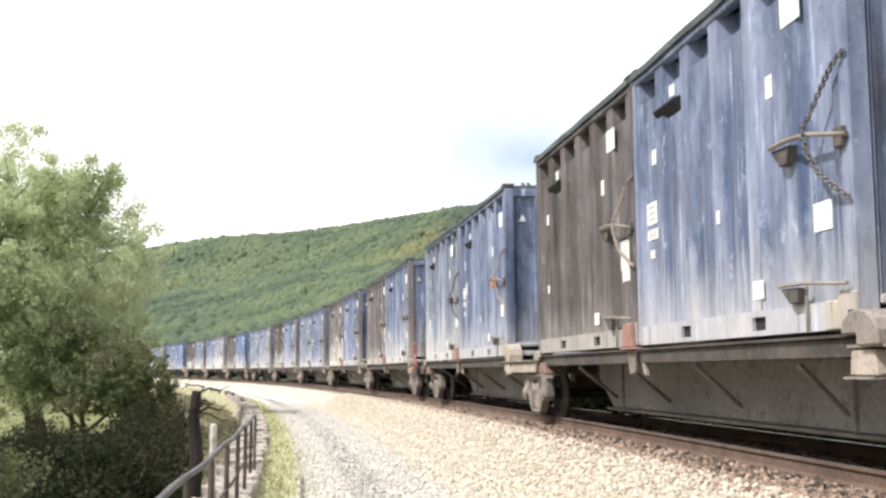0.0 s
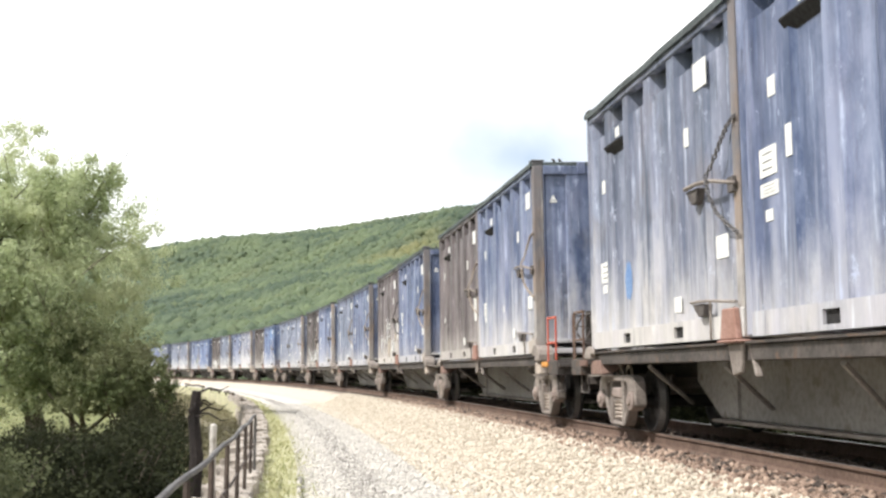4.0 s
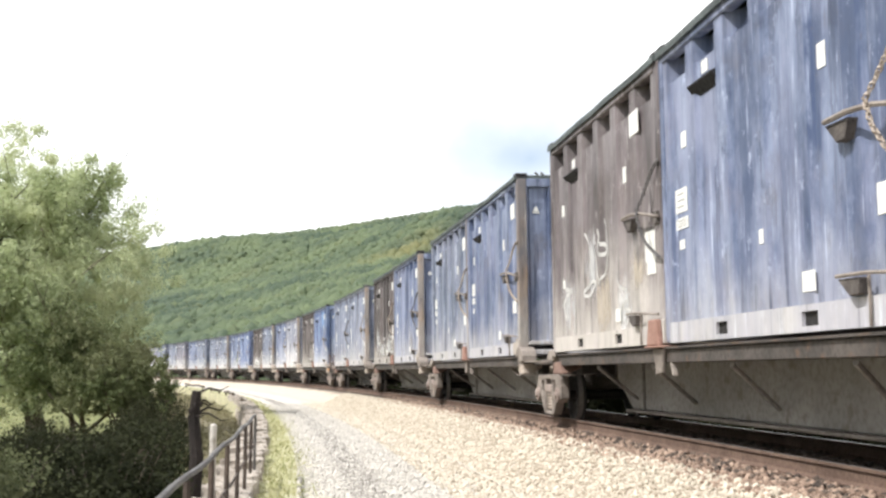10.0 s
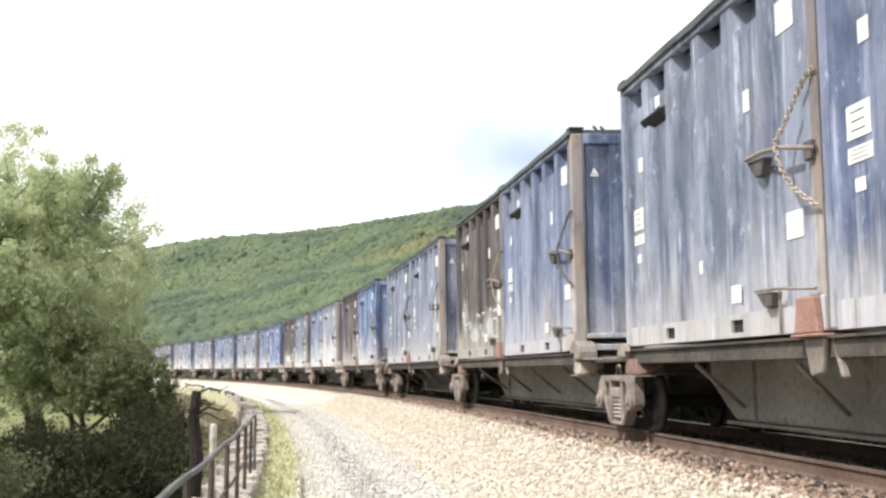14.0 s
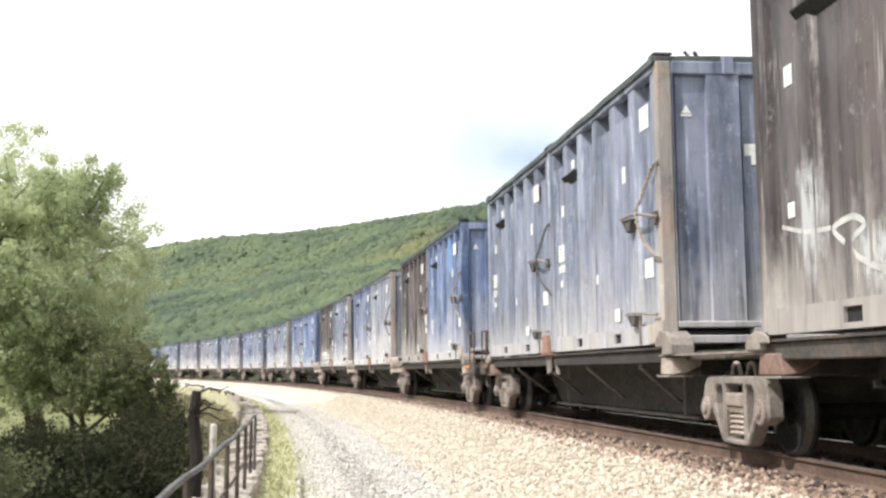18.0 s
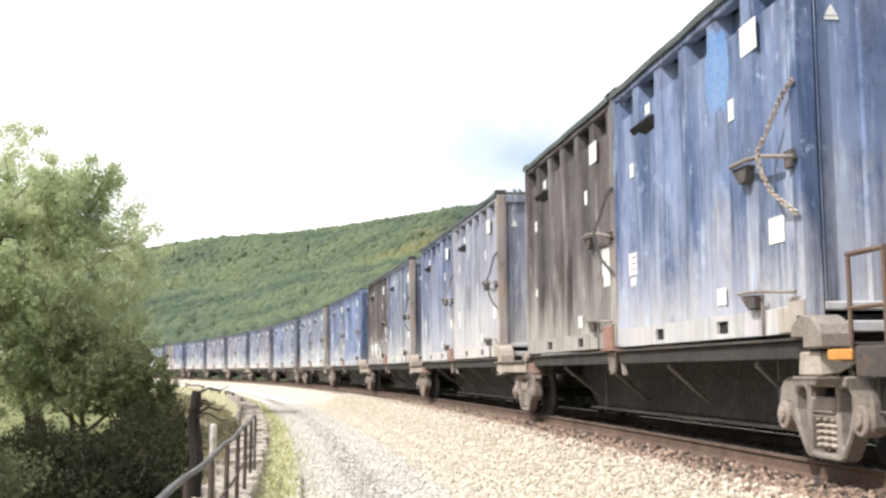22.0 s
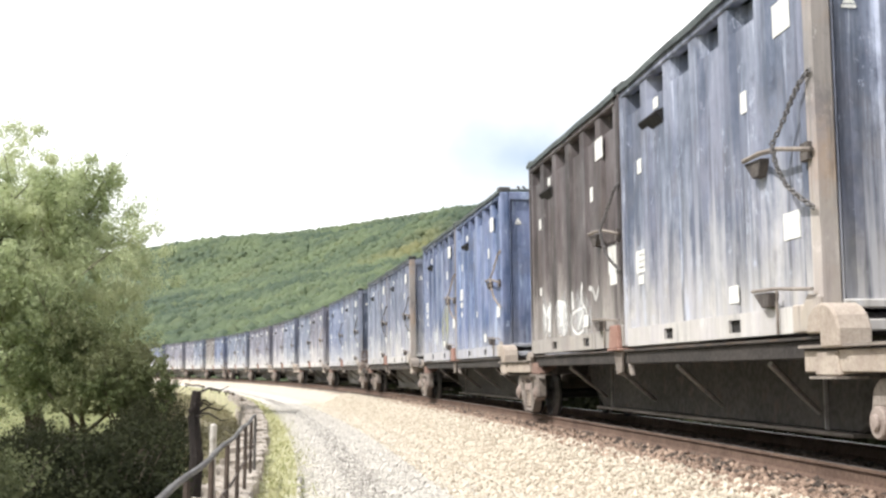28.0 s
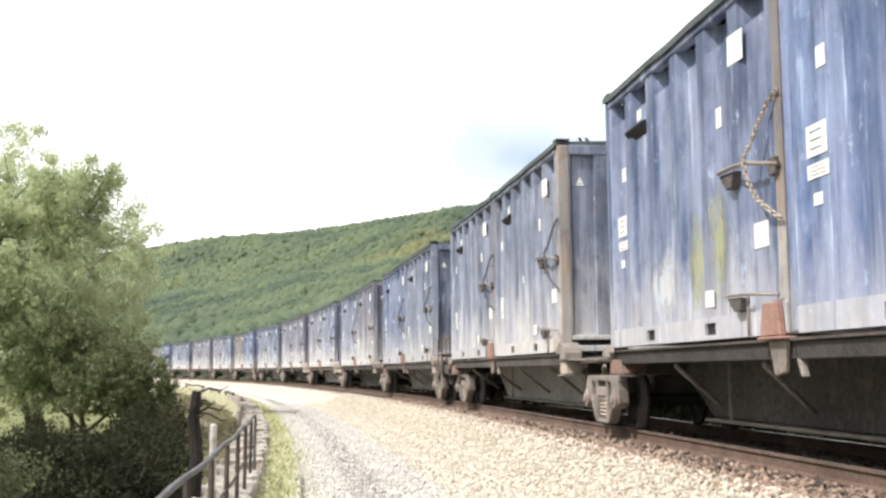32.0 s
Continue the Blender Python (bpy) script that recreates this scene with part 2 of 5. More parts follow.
def ground_material():
    """Ballast, gravel walk, wheel-worn band, dry verge and meadow, by the distance from the track."""
    n = Nodes("ground", 0.95)
    P = n.place()
    x, y, _ = n.split(P)
    dx, dy = n.math("SUBTRACT", x, CENTRE[0]), n.math("SUBTRACT", y, CENTRE[1])
    d = n.math("SQRT", n.math("ADD", n.math("MULTIPLY", dx, dx), n.math("MULTIPLY", dy, dy)))
    o = n.math("SUBTRACT", RADIUS, d)
    wob = n.ramp(n.noise(P, 0.9, 4), 0.3, 0.7, -0.24, 0.24)
    o = n.math("ADD", o, wob)
    grain = n.noise(P, 22, 3, 0.7)
    mid = n.noise(P, 3.0, 5, 0.65)
    tan = n.mix(n.ramp(grain, 0.3, 0.7), (0.345, 0.292, 0.235), (0.585, 0.52, 0.44))
    pale = n.mix(n.ramp(grain, 0.3, 0.7), (0.40, 0.37, 0.33), (0.62, 0.59, 0.54))
    grey = n.mix(n.ramp(grain, 0.3, 0.7), (0.15, 0.138, 0.122), (0.31, 0.29, 0.262))
    verge = n.mix(n.ramp(mid, 0.35, 0.65), (0.42, 0.39, 0.26), (0.32, 0.33, 0.16))
    meadow = n.mix(n.ramp(mid, 0.35, 0.65), (0.085, 0.105, 0.035), (0.19, 0.19, 0.075))
    earth = n.mix(n.ramp(mid, 0.35, 0.65), (0.17, 0.145, 0.105), (0.27, 0.24, 0.17))
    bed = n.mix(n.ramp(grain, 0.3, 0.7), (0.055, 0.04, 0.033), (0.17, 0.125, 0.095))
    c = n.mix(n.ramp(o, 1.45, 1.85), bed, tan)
    c = n.mix(n.ramp(o, 2.7, 3.6), c, pale)
    band = n.math("MULTIPLY", n.ramp(o, 4.50, 4.75), n.ramp(o, 4.92, 5.12, 1, 0))
    c = n.mix(n.math("MULTIPLY", band, 0.7), c, grey)
    c = n.mix(n.ramp(o, 5.35, 5.75), c, verge)
    c = n.mix(n.ramp(o, 6.6, 7.2), c, earth)
    c = n.mix(n.ramp(o, 9.5, 12.0), c, meadow)
    c = n.mix(n.ramp(o, -1.5, -1.9), c, tan)
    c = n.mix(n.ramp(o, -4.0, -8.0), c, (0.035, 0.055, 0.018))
    n.bump(n.math("ADD", grain, mid), 0.6, 0.05)
    return n.done(c)


RUST = surface("rusty_steel", (0.105, 0.068, 0.052), (0.18, 0.12, 0.092), 5, 0.85, 0.0, 0.4)
RAILTOP = surface("worn_rail_steel", (0.36, 0.35, 0.35), (0.5, 0.48, 0.46), 3, 0.32, 0.8, 0.1)
FRAME = surface("dusty_frame_steel", (0.052, 0.046, 0.043), (0.100, 0.086, 0.078), 4, 0.8, 0.0, 0.3, (0.12, 0.08, 0.058))
SILL = surface("grey_dusty_sill", (0.22, 0.205, 0.195), (0.35, 0.33, 0.315), 2.5, 0.75, 0.0, 0.2, (0.17, 0.145, 0.13))
DARK_SILL = surface("oil_dark_sill", (0.042, 0.038, 0.036), (0.085, 0.077, 0.072), 2.5, 0.75, 0.0, 0.2, (0.09, 0.07, 0.06))
CAST = surface("dusty_cast_steel", (0.165, 0.14, 0.124), (0.32, 0.28, 0.25), 6, 0.85, 0.0, 0.4)
PINK = surface("primer_bearing_cap", (0.21, 0.165, 0.145), (0.36, 0.30, 0.27), 8, 0.75)
WHEEL = surface("greasy_wheel_steel", (0.010, 0.009, 0.009), (0.022, 0.019, 0.018), 5, 0.75)
TREAD = surface("worn_wheel_tread", (0.07, 0.064, 0.06), (0.12, 0.11, 0.105), 5, 0.5, 0.4)
# near black: shade inside pockets and vents as colour, also the hose's rubber
DARK = surface("opening_shade_and_hose_black", (0.018, 0.017, 0.018), (0.03, 0.028, 0.028), 4, 0.9)
TARP = surface("dark_lid_sheet", (0.05, 0.06, 0.062), (0.10, 0.12, 0.12), 3, 0.7)
LABEL = surface("white_label", (0.82, 0.82, 0.80), (0.70, 0.69, 0.66), 9, 0.5, 0.0, 0.05)
INK = surface("black_label_print", (0.02, 0.02, 0.025), (0.04, 0.04, 0.045), 9, 0.5, 0.0, 0.05)
LATCH = surface("rusted_latch_steel", (0.058, 0.051, 0.049), (0.155, 0.135, 0.125), 9, 0.85)
ORANGE = surface("orange_rusted_latch", (0.50, 0.20, 0.07), (0.62, 0.30, 0.14), 9, 0.8)
RED = surface("faded_red_paint", (0.46, 0.085, 0.055), (0.55, 0.17, 0.12), 8, 0.65)
YELLOW = surface("orange_yellow_paint", (0.50, 0.20, 0.04), (0.62, 0.30, 0.08), 8, 0.6)
PEDESTAL = surface("red_brown_bracket", (0.15, 0.092, 0.074), (0.25, 0.165, 0.135), 7, 0.8)
SALMON = surface("faded_salmon_paint", (0.24, 0.125, 0.095), (0.36, 0.22, 0.18), 7, 0.8)
SANDY = surface("sand_dusted_steel", (0.32, 0.265, 0.225), (0.49, 0.425, 0.365), 7, 0.85)
# creosote brown, taken darker for the shade under the train
TIMBER = surface("creosoted_timber", (0.075, 0.058, 0.048), (0.17, 0.13, 0.105), 4, 0.9, 0.0, 0.5)
COPING = surface("weathered_wall_stone", (0.27, 0.235, 0.20), (0.50, 0.45, 0.395), 3, 0.95, 0.0, 0.7, (0.10, 0.088, 0.075))
IRON = surface("grey_railing_iron", (0.075, 0.07, 0.07), (0.15, 0.145, 0.14), 5, 0.65, 0.1)
POSTIRON = surface("rust_dark_post_iron", (0.045, 0.034, 0.03), (0.10, 0.075, 0.062), 6, 0.8, 0.0, 0.4)
DEADWOOD = surface("dead_dark_wood", (0.016, 0.013, 0.012), (0.036, 0.028, 0.025), 5, 0.95, 0.0, 0.6)
CHAIN = surface("grey_chain_steel", (0.10, 0.097, 0.10), (0.21, 0.20, 0.20), 9, 0.8)
PALE_STONE = surface("pale_concrete", (0.46, 0.43, 0.39), (0.62, 0.585, 0.54), 4, 0.9, 0.0, 0.4, (0.30, 0.27, 0.23))
SPRAY = surface("faded_spray_paint", (0.60, 0.60, 0.59), (0.78, 0.78, 0.77), 9, 0.6, 0.0, 0.05)
SPRAY_THIN = surface("worn_spray_paint", (0.40, 0.395, 0.385), (0.62, 0.61, 0.595), 9, 0.6, 0.0, 0.05)
BARK = surface("tree_bark", (0.06, 0.048, 0.036), (0.13, 0.105, 0.08), 5, 0.95, 0.0, 0.7)
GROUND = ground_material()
# greens lifted past real foliage: the crowns' sunlit bloom is in the colour
LEAF = leaf_material("tree_leaves", (0.345, 0.40, 0.225), (0.565, 0.615, 0.385), (0.60, 0.62, 0.39), 0.56)
# near-black leaves: the shade they stand in is put into their colour
SHADE_LEAF = leaf_material("shade_darkened_leaves", (0.018, 0.021, 0.012), (0.038, 0.045, 0.021), (0.044, 0.046, 0.025), 0.25, 0.9)
BANK_LEAF = leaf_material("bank_leaves", (0.085, 0.098, 0.052), (0.19, 0.21, 0.105), (0.21, 0.21, 0.115), 0.35, 0.85)
MID_LEAF = leaf_material("alder_leaves", (0.085, 0.115, 0.05), (0.19, 0.22, 0.10), (0.20, 0.20, 0.11), 0.4)
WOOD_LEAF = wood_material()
BLADE = leaf_material("verge_grass", (0.26, 0.28, 0.12), (0.44, 0.43, 0.23), (0.46, 0.43, 0.26), 0.35)


# ---- mesh helpers ----
def box(bm, x0, x1, y0, y1, z0, z1):
    v = [bm.verts.new((x, y, z)) for x in (x0, x1) for y in (y0, y1) for z in (z0, z1)]
    for q in ((0, 1, 3, 2), (4, 6, 7, 5), (0, 4, 5, 1), (2, 3, 7, 6), (0, 2, 6, 4), (1, 5, 7, 3)):
        bm.faces.new([v[i] for i in q])
    return v


def prism(bm, outline, axis, lo, hi):
    """An outline of (a, b) pairs drawn out along an axis."""
    def at(a, b, c):
        return {"x": (c, a, b), "y": (a, c, b), "z": (a, b, c)}[axis]
    one = [bm.verts.new(at(a, b, lo)) for a, b in outline]
    two = [bm.verts.new(at(a, b, hi)) for a, b in outline]
    bm.faces.new(one), bm.faces.new(two[::-1])
    for i in range(len(one)):
        j = (i + 1) % len(one)
        bm.faces.new((one[j], one[i], two[i], two[j]))


def tube(bm, points, r, sides=8, closed_ends=True, r_end=None):
    """A round bar along points."""
    pts = [Vector(q) for q in points]
    rings = []
    for i, q in enumerate(pts):
        d = (pts[min(i + 1, len(pts) - 1)] - pts[max(i - 1, 0)]).normalized()
        a = d.orthogonal().normalized() if abs(d.z) > 0.95 else d.cross(Vector((0, 0, 1))).normalized()
        b = d.cross(a)
        k = r if r_end is None else r + (r_end - r) * i / (len(pts) - 1)
        rings.append([bm.verts.new(q + (a * math.cos(t) + b * math.sin(t)) * k)
                      for t in (2 * math.pi * j / sides for j in range(sides))])
    for u, v in zip(rings, rings[1:]):
        for j in range(sides):
            bm.faces.new((u[j], u[(j + 1) % sides], v[(j + 1) % sides], v[j]))
    if closed_ends:
        bm.faces.new(rings[0][::-1]), bm.faces.new(rings[-1])


def disc(bm, axis_at, r, y0, y1, sides=24):
    """A round body about an axis along y through axis_at (x, z)."""
    cx, cz = axis_at
    prism(bm, [(cx + r * math.cos(2 * math.pi * i / sides), cz + r * math.sin(2 * math.pi * i / sides)) for i in range(sides)], "y", y0, y1)


def smooth_edges(bm, width, segments=1):
    bmesh.ops.recalc_face_normals(bm, faces=bm.faces)
    edges = [e for e in bm.edges if len(e.link_faces) == 2 and e.calc_face_angle(0) > 0.6]
    bmesh.ops.bevel(bm, geom=edges, offset=width, segments=segments, affect="EDGES", clamp_overlap=True)


def part(name, bm, material, parent=None, label="", bevel=0.0):
    if bevel:
        smooth_edges(bm, bevel)
    bmesh.ops.recalc_face_normals(bm, faces=bm.faces)
    me = bpy.data.meshes.new(name)
    bm.to_mesh(me)
    bm.free()
    me.materials.append(material)
    ob = new(name, me)
    ob.parent = parent
    return tagged(ob, label)


def boxes(name, material, parent, *dims, label="", bevel=0.0):
    bm = bmesh.new()
    for d in dims:
        box(bm, *d)
    return part(name, bm, material, parent, label, bevel)


def sheet_mesh(name, verts, faces, material, sizes=4):
    """A mesh from numpy arrays of corners and equal-sided faces."""
    me = bpy.data.meshes.new(name)
    me.vertices.add(len(verts))
    me.vertices.foreach_set("co", np.ascontiguousarray(verts, dtype=np.float32).ravel())
    me.loops.add(faces.size)
    me.loops.foreach_set("vertex_index", np.ascontiguousarray(faces, dtype=np.int32).ravel())
    me.polygons.add(len(faces))
    me.polygons.foreach_set("loop_start", np.arange(0, faces.size, sizes, dtype=np.int32))
    me.update(calc_edges=True)
    me.validate()
    me.materials.append(material)
    return me


def scatter_leaves(name, centres, spread, count, size, material, rng, flat=0.75):
    """Many small bent leaf faces in uneven clumps round the centres."""
    n = len(centres)
    which = np.repeat(np.arange(n), count)
    d = rng.normal(size=(n * count, 3))
    d /= np.linalg.norm(d, axis=1, keepdims=True)
    d *= rng.random((n * count, 1)) ** 0.45
    d[:, 2] *= flat
    spread = np.broadcast_to(np.asarray(spread, float), (n,))
    mid = np.asarray(centres)[which] + d * spread[which, None]
    face = rng.normal(size=(n * count, 3)) + d * 1.3 + np.array((0, 0, 0.7))      # leaves turn outwards and up
    face /= np.linalg.norm(face, axis=1, keepdims=True)
    a = np.cross(face, rng.normal(size=(n * count, 3)))
    a /= np.linalg.norm(a, axis=1, keepdims=True)
    b = np.cross(face, a)
    k = (size * (0.6 + 0.8 * rng.random((n * count, 1))))
    v = np.stack([mid - a * k, mid - b * k * 0.55, mid + a * k, mid + b * k * 0.55], axis=1).reshape(-1, 3)
    return sheet_mesh(name, v, np.arange(len(v)).reshape(-1, 4), material)


# ---- the ground: one sheet from the track bed to the wooded hill ----
def step(v, a, b):
    t = np.clip((v - a) / (b - a), 0, 1)
    return t * t * (3 - 2 * t)


def relief(o, x, y):
    """Height of the ground at the distance o from the track."""
    z = -0.195 - 0.545 * step(o, 1.45, 3.1) - 0.04 * step(o, 3.1, 6) - 0.95 * step(o, 6.86, 6.9) - 0.5 * step(o, 7, 20)
    z = z - 0.545 * step(-o, 1.45, 3.1) + np.where(np.abs(o) < 3, -o * CANT, 0)
    hill = 107.8 * np.clip((-o - 12) / 415, 0, 1) ** 0.92
    lean = np.clip(-x / np.maximum(y, 60), 0, 0.3) / 0.23
    hill = (hill - 25 * step(-o, 440, 900)) * (1.0 - 0.133 * lean)
    far = 60 * step(o, 250, 520)
    wave = 6 * np.sin(x / 61 + 1) * np.cos(y / 83) + 4 * np.sin(x / 27 + y / 39)
    return z + hill + far + wave * step(-o, 40, 220) * (1 - 0.93 * step(-o, 300, 410))


def make_ground():
    o = np.concatenate([np.arange(-1900, -500, 90), np.arange(-500, -20, 12), np.arange(-20, -4, 2), np.arange(-4, 9, 0.2),
                        np.arange(9, 40, 2.5), np.arange(40, 560, 26)])
    o = np.sort(np.concatenate([o, [6.855, 6.905]]))
    s = np.concatenate([np.arange(-1600, -60, 60), np.arange(-60, 0, 6), np.arange(0, 60, 0.8), np.arange(60, 260, 3), np.arange(260, 2000, 40)])
    S, O = np.meshgrid(s, o, indexing="ij")
    H = BEND - S / RADIUS
    X, Y = CENTRE[0] + (RADIUS - O) * np.cos(H), CENTRE[1] - (RADIUS - O) * np.sin(H)
    Z = relief(O, X, Y)
    n, m = S.shape
    idx = np.arange(n * m).reshape(n, m)
    f = np.stack([idx[:-1, :-1], idx[1:, :-1], idx[1:, 1:], idx[:-1, 1:]], -1).reshape(-1, 4)
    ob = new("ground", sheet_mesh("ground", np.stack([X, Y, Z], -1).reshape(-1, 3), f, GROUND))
    tagged(ob, "pale gravel walk, stony track bed and grassy valley floor", "ground", kind="structure")


make_ground()


def make_rail(o):
    """One running rail: foot, web and head, bent along the arc."""
    section = [(-0.07, -0.18), (0.07, -0.18), (0.07, -0.165), (0.012, -0.14), (0.012, -0.04), (0.036, -0.03), (0.036, -0.004),
               (0.028, 0.0), (-0.028, 0.0), (-0.036, -0.004), (-0.036, -0.03), (-0.012, -0.04), (-0.012, -0.14), (-0.07, -0.165)]
    bm = bmesh.new()
    rows = []
    for i in range(171):
        s = -30 + 2.0 * i
        rows.append([bm.verts.new(on_track(s, o + a, z)) for a, z in section])
    for u, v in zip(rows, rows[1:]):
        for j in range(len(section)):
            k = (j + 1) % len(section)
            f = bm.faces.new((u[j], u[k], v[k], v[j]))
            f.material_index = 1 if j == 7 else 0
    ob = part("rail", bm, RUST)
    ob.data.materials.append(RAILTOP)
    return tagged(ob, "rust-brown steel running rail with a worn head", "rail", "running rails", "structure")


make_rail(0.753), make_rail(-0.753)


# ---- the hill woods ----
def make_hill_woods():
    rng = np.random.default_rng(5)
    pts, size = [], []
    o, s = -rng.uniform(20, 445, 100000), rng.uniform(-10, 1050, 100000)
    h = BEND - s / RADIUS
    x, y = CENTRE[0] + (RADIUS - o) * np.cos(h), CENTRE[1] - (RADIUS - o) * np.sin(h)
    az = np.degrees(np.arctan2(x, y))
    ok = (y > 60) & (az > -23) & (az < 9)
    o, x, y = o[ok], x[ok], y[ok]
    z = relief(o, x, y)
    r = rng.uniform(1.3, 3.1, len(x)) * (1 - 0.5 * step(-o, 350, 430))
    c = np.stack([x, y, z + r * rng.uniform(0.1, 0.6, len(x))], -1)
    # crowns: knobbly heads of uneven outline
    bm = bmesh.new()
    bmesh.ops.create_icosphere(bm, subdivisions=1, radius=1)
    head = np.array([v.co for v in bm.verts])
    tri = np.array([[v.index for v in f.verts] for f in bm.faces])
    bm.free()
    n, k = len(c), len(head)
    bulge = 1 + 0.30 * (rng.random((n, k, 1)) - 0.5) + 0.22 * np.sin(head @ rng.normal(size=(3, n)) * 2.4 + rng.uniform(0, 6, n)).T[..., None]
    v = head[None] * bulge * (r[:, None, None] * np.array((1, 1, 0.95))) + c[:, None, :]
    f = (tri[None] + k * np.arange(n)[:, None, None]).reshape(-1, 3)
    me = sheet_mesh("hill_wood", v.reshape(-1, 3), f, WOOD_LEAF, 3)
    me.polygons.foreach_set("use_smooth", np.ones(len(me.polygons), dtype=bool))
    # loose sprays of leaves over the heads
    m = 4
    d = rng.normal(size=(n, m, 3))
    d /= np.linalg.norm(d, axis=2, keepdims=True)
    d[..., 2] = np.abs(d[..., 2])
    mid = (c[:, None, :] + d * r[:, None, None] * rng.uniform(0.92, 1.07, (n, m, 1))).reshape(-1, 3)
    face = d.reshape(-1, 3) + 0.35 * rng.normal(size=(n * m, 3))
    a = np.cross(face, rng.normal(size=(n * m, 3)))
    a /= np.linalg.norm(a, axis=1, keepdims=True)
    b = np.cross(face, a)
    b /= np.linalg.norm(b, axis=1, keepdims=True)
    k = (np.repeat(r, m) * rng.uniform(0.14, 0.30, n * m))[:, None]
    v = np.stack([mid - a * k, mid - b * k * 0.6, mid + a * k, mid + b * k * 0.6], 1).reshape(-1, 3)
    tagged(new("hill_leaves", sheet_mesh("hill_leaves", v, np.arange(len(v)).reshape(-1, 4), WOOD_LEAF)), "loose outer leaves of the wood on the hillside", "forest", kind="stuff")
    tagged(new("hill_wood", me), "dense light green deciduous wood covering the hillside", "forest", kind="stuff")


make_hill_woods()


# ---- the train ----
LENGTH, WIDE, TALL, DECK = 6.20, 2.59, 3.53, 1.19
PAIR_GAP, UNIT_GAP, COUPLER_EXTRA = 0.08, 3.14, 0.45
PITCH_UNIT = 2 * LENGTH + PAIR_GAP + UNIT_GAP
FIRST_FRONT = 12.63          # the front of unit 0 at six seconds
UNITS = range(-3, 24)
SLACK = {-3: -0.58, -2: -0.58, -1: -0.57, 0: -0.07, 1: -0.06, 2: -0.21, 3: -0.40, 4: -0.40, 5: -0.16, 6: -0.28, 7: -0.68, 8: -0.86, 9: -0.86}   # play in the couplings


def rolled(t):
    """How far the train has come by t, from its place at six seconds."""
    return 4.914 * (t - 6) + 0.00698 * (t - 6) ** 2


def front_of(unit):
    return FIRST_FRONT + unit * PITCH_UNIT + COUPLER_EXTRA * (unit // 5) + SLACK.get(unit, -0.86)


riding = []       # (thing, s at six seconds, height)
turning = []      # (wheelset, its place in its bogie)

PAINTS = {
    "blue": ((0.054, 0.078, 0.152), (0.210, 0.250, 0.365), (0.15, 0.138, 0.138)),
    "bright": ((0.050, 0.083, 0.178), (0.195, 0.252, 0.41), (0.14, 0.138, 0.15)),
    "slate": ((0.078, 0.098, 0.148), (0.240, 0.270, 0.355), (0.18, 0.163, 0.158)),
    "pale": ((0.170, 0.185, 0.250), (0.320, 0.335, 0.400), (0.24, 0.21, 0.19)),
    "lilac": ((0.120, 0.124, 0.168), (0.250, 0.252, 0.312), (0.20, 0.175, 0.165)),
    "umber": ((0.037, 0.030, 0.031), (0.112, 0.094, 0.095), (0.10, 0.08, 0.07)),
    "brown": ((0.074, 0.063, 0.065), (0.185, 0.160, 0.163), (0.13, 0.105, 0.092)),
    "grey": ((0.122, 0.112, 0.116), (0.222, 0.207, 0.211), (0.14, 0.12, 0.108)),
}
WORDS = {"lilac": "dust-hazed lavender-blue", "umber": "very dark brown", "pale": "pale dust-caked blue", "blue": "dusty blue", "bright": "bright blue", "slate": "grey-blue dust-streaked", "brown": "dark brown grimy", "grey": "grey-brown dusty"}
# per unit: paint of the front and the rear container, how dusty each is, and what marks them
LOOKS = {
    -3: ("blue", "slate", 0.8, 0.8, ""), -2: ("blue", "umber", 0.6, 0.25, ""), -1: ("blue", "slate", 0.5, 0.8, "orange bluepatchR"),
    0: ("blue", "brown", 0.85, 0.4, "rustpost red"), 1: ("blue", "brown", 0.3, 0.9, "rustpost sprayR1"), 2: ("blue", "slate", 0.5, 0.5, "rustpost"),
    3: ("blue", "umber", 0.6, 0.55, "sandpost sprayR2"), 4: ("slate", "slate", 0.65, 0.5, "sandpost"), 5: ("bright", "umber", 0.8, 0.65, "bluepatchF"),
    6: ("pale", "blue", 1.0, 0.9, "sandpost"), 7: ("slate", "umber", 0.85, 0.5, "sandpost sprayR3"), 8: ("bright", "blue", 0.4, 0.55, "yellowR"),
    9: ("slate", "slate", 0.9, 0.7, "sandpost"), 10: ("slate", "blue", 0.6, 0.7, ""), 11: ("lilac", "slate", 1.0, 0.8, ""),
}


def shared(name, bm, bevel=0.0):
    """A mesh that many alike parts share."""
    if bevel:
        smooth_edges(bm, bevel)
    bmesh.ops.recalc_face_normals(bm, faces=bm.faces)
    me = bpy.data.meshes.new(name)
    bm.to_mesh(me)
    bm.free()
    me.materials.append(LABEL)
    return me


def put(name, me, material, parent, label="", at=None):
    ob = new(name, me)
    ob.parent = parent
    if at is not None:
        ob.matrix_basis = at
    ob.material_slots[0].link = "OBJECT"
    ob.material_slots[0].material = material
    return tagged(ob, label)


def ribbed(line, z0, z1):
    """A folded end plate: the line of (across, out) drawn upwards, with the thickness of sheet steel."""
    bm = bmesh.new()
    rows = [[bm.verts.new((o - k, a, z)) for a, o in line] for k in (0.0, 0.012) for z in (z0, z1)]
    for lo, hi in ((rows[0], rows[1]), (rows[2], rows[3])):
        for i in range(len(line) - 1):
            bm.faces.new((lo[i], lo[i + 1], hi[i + 1], hi[i]))
    return bm


FOLD = 0.055          # how deep the side panels are pressed in


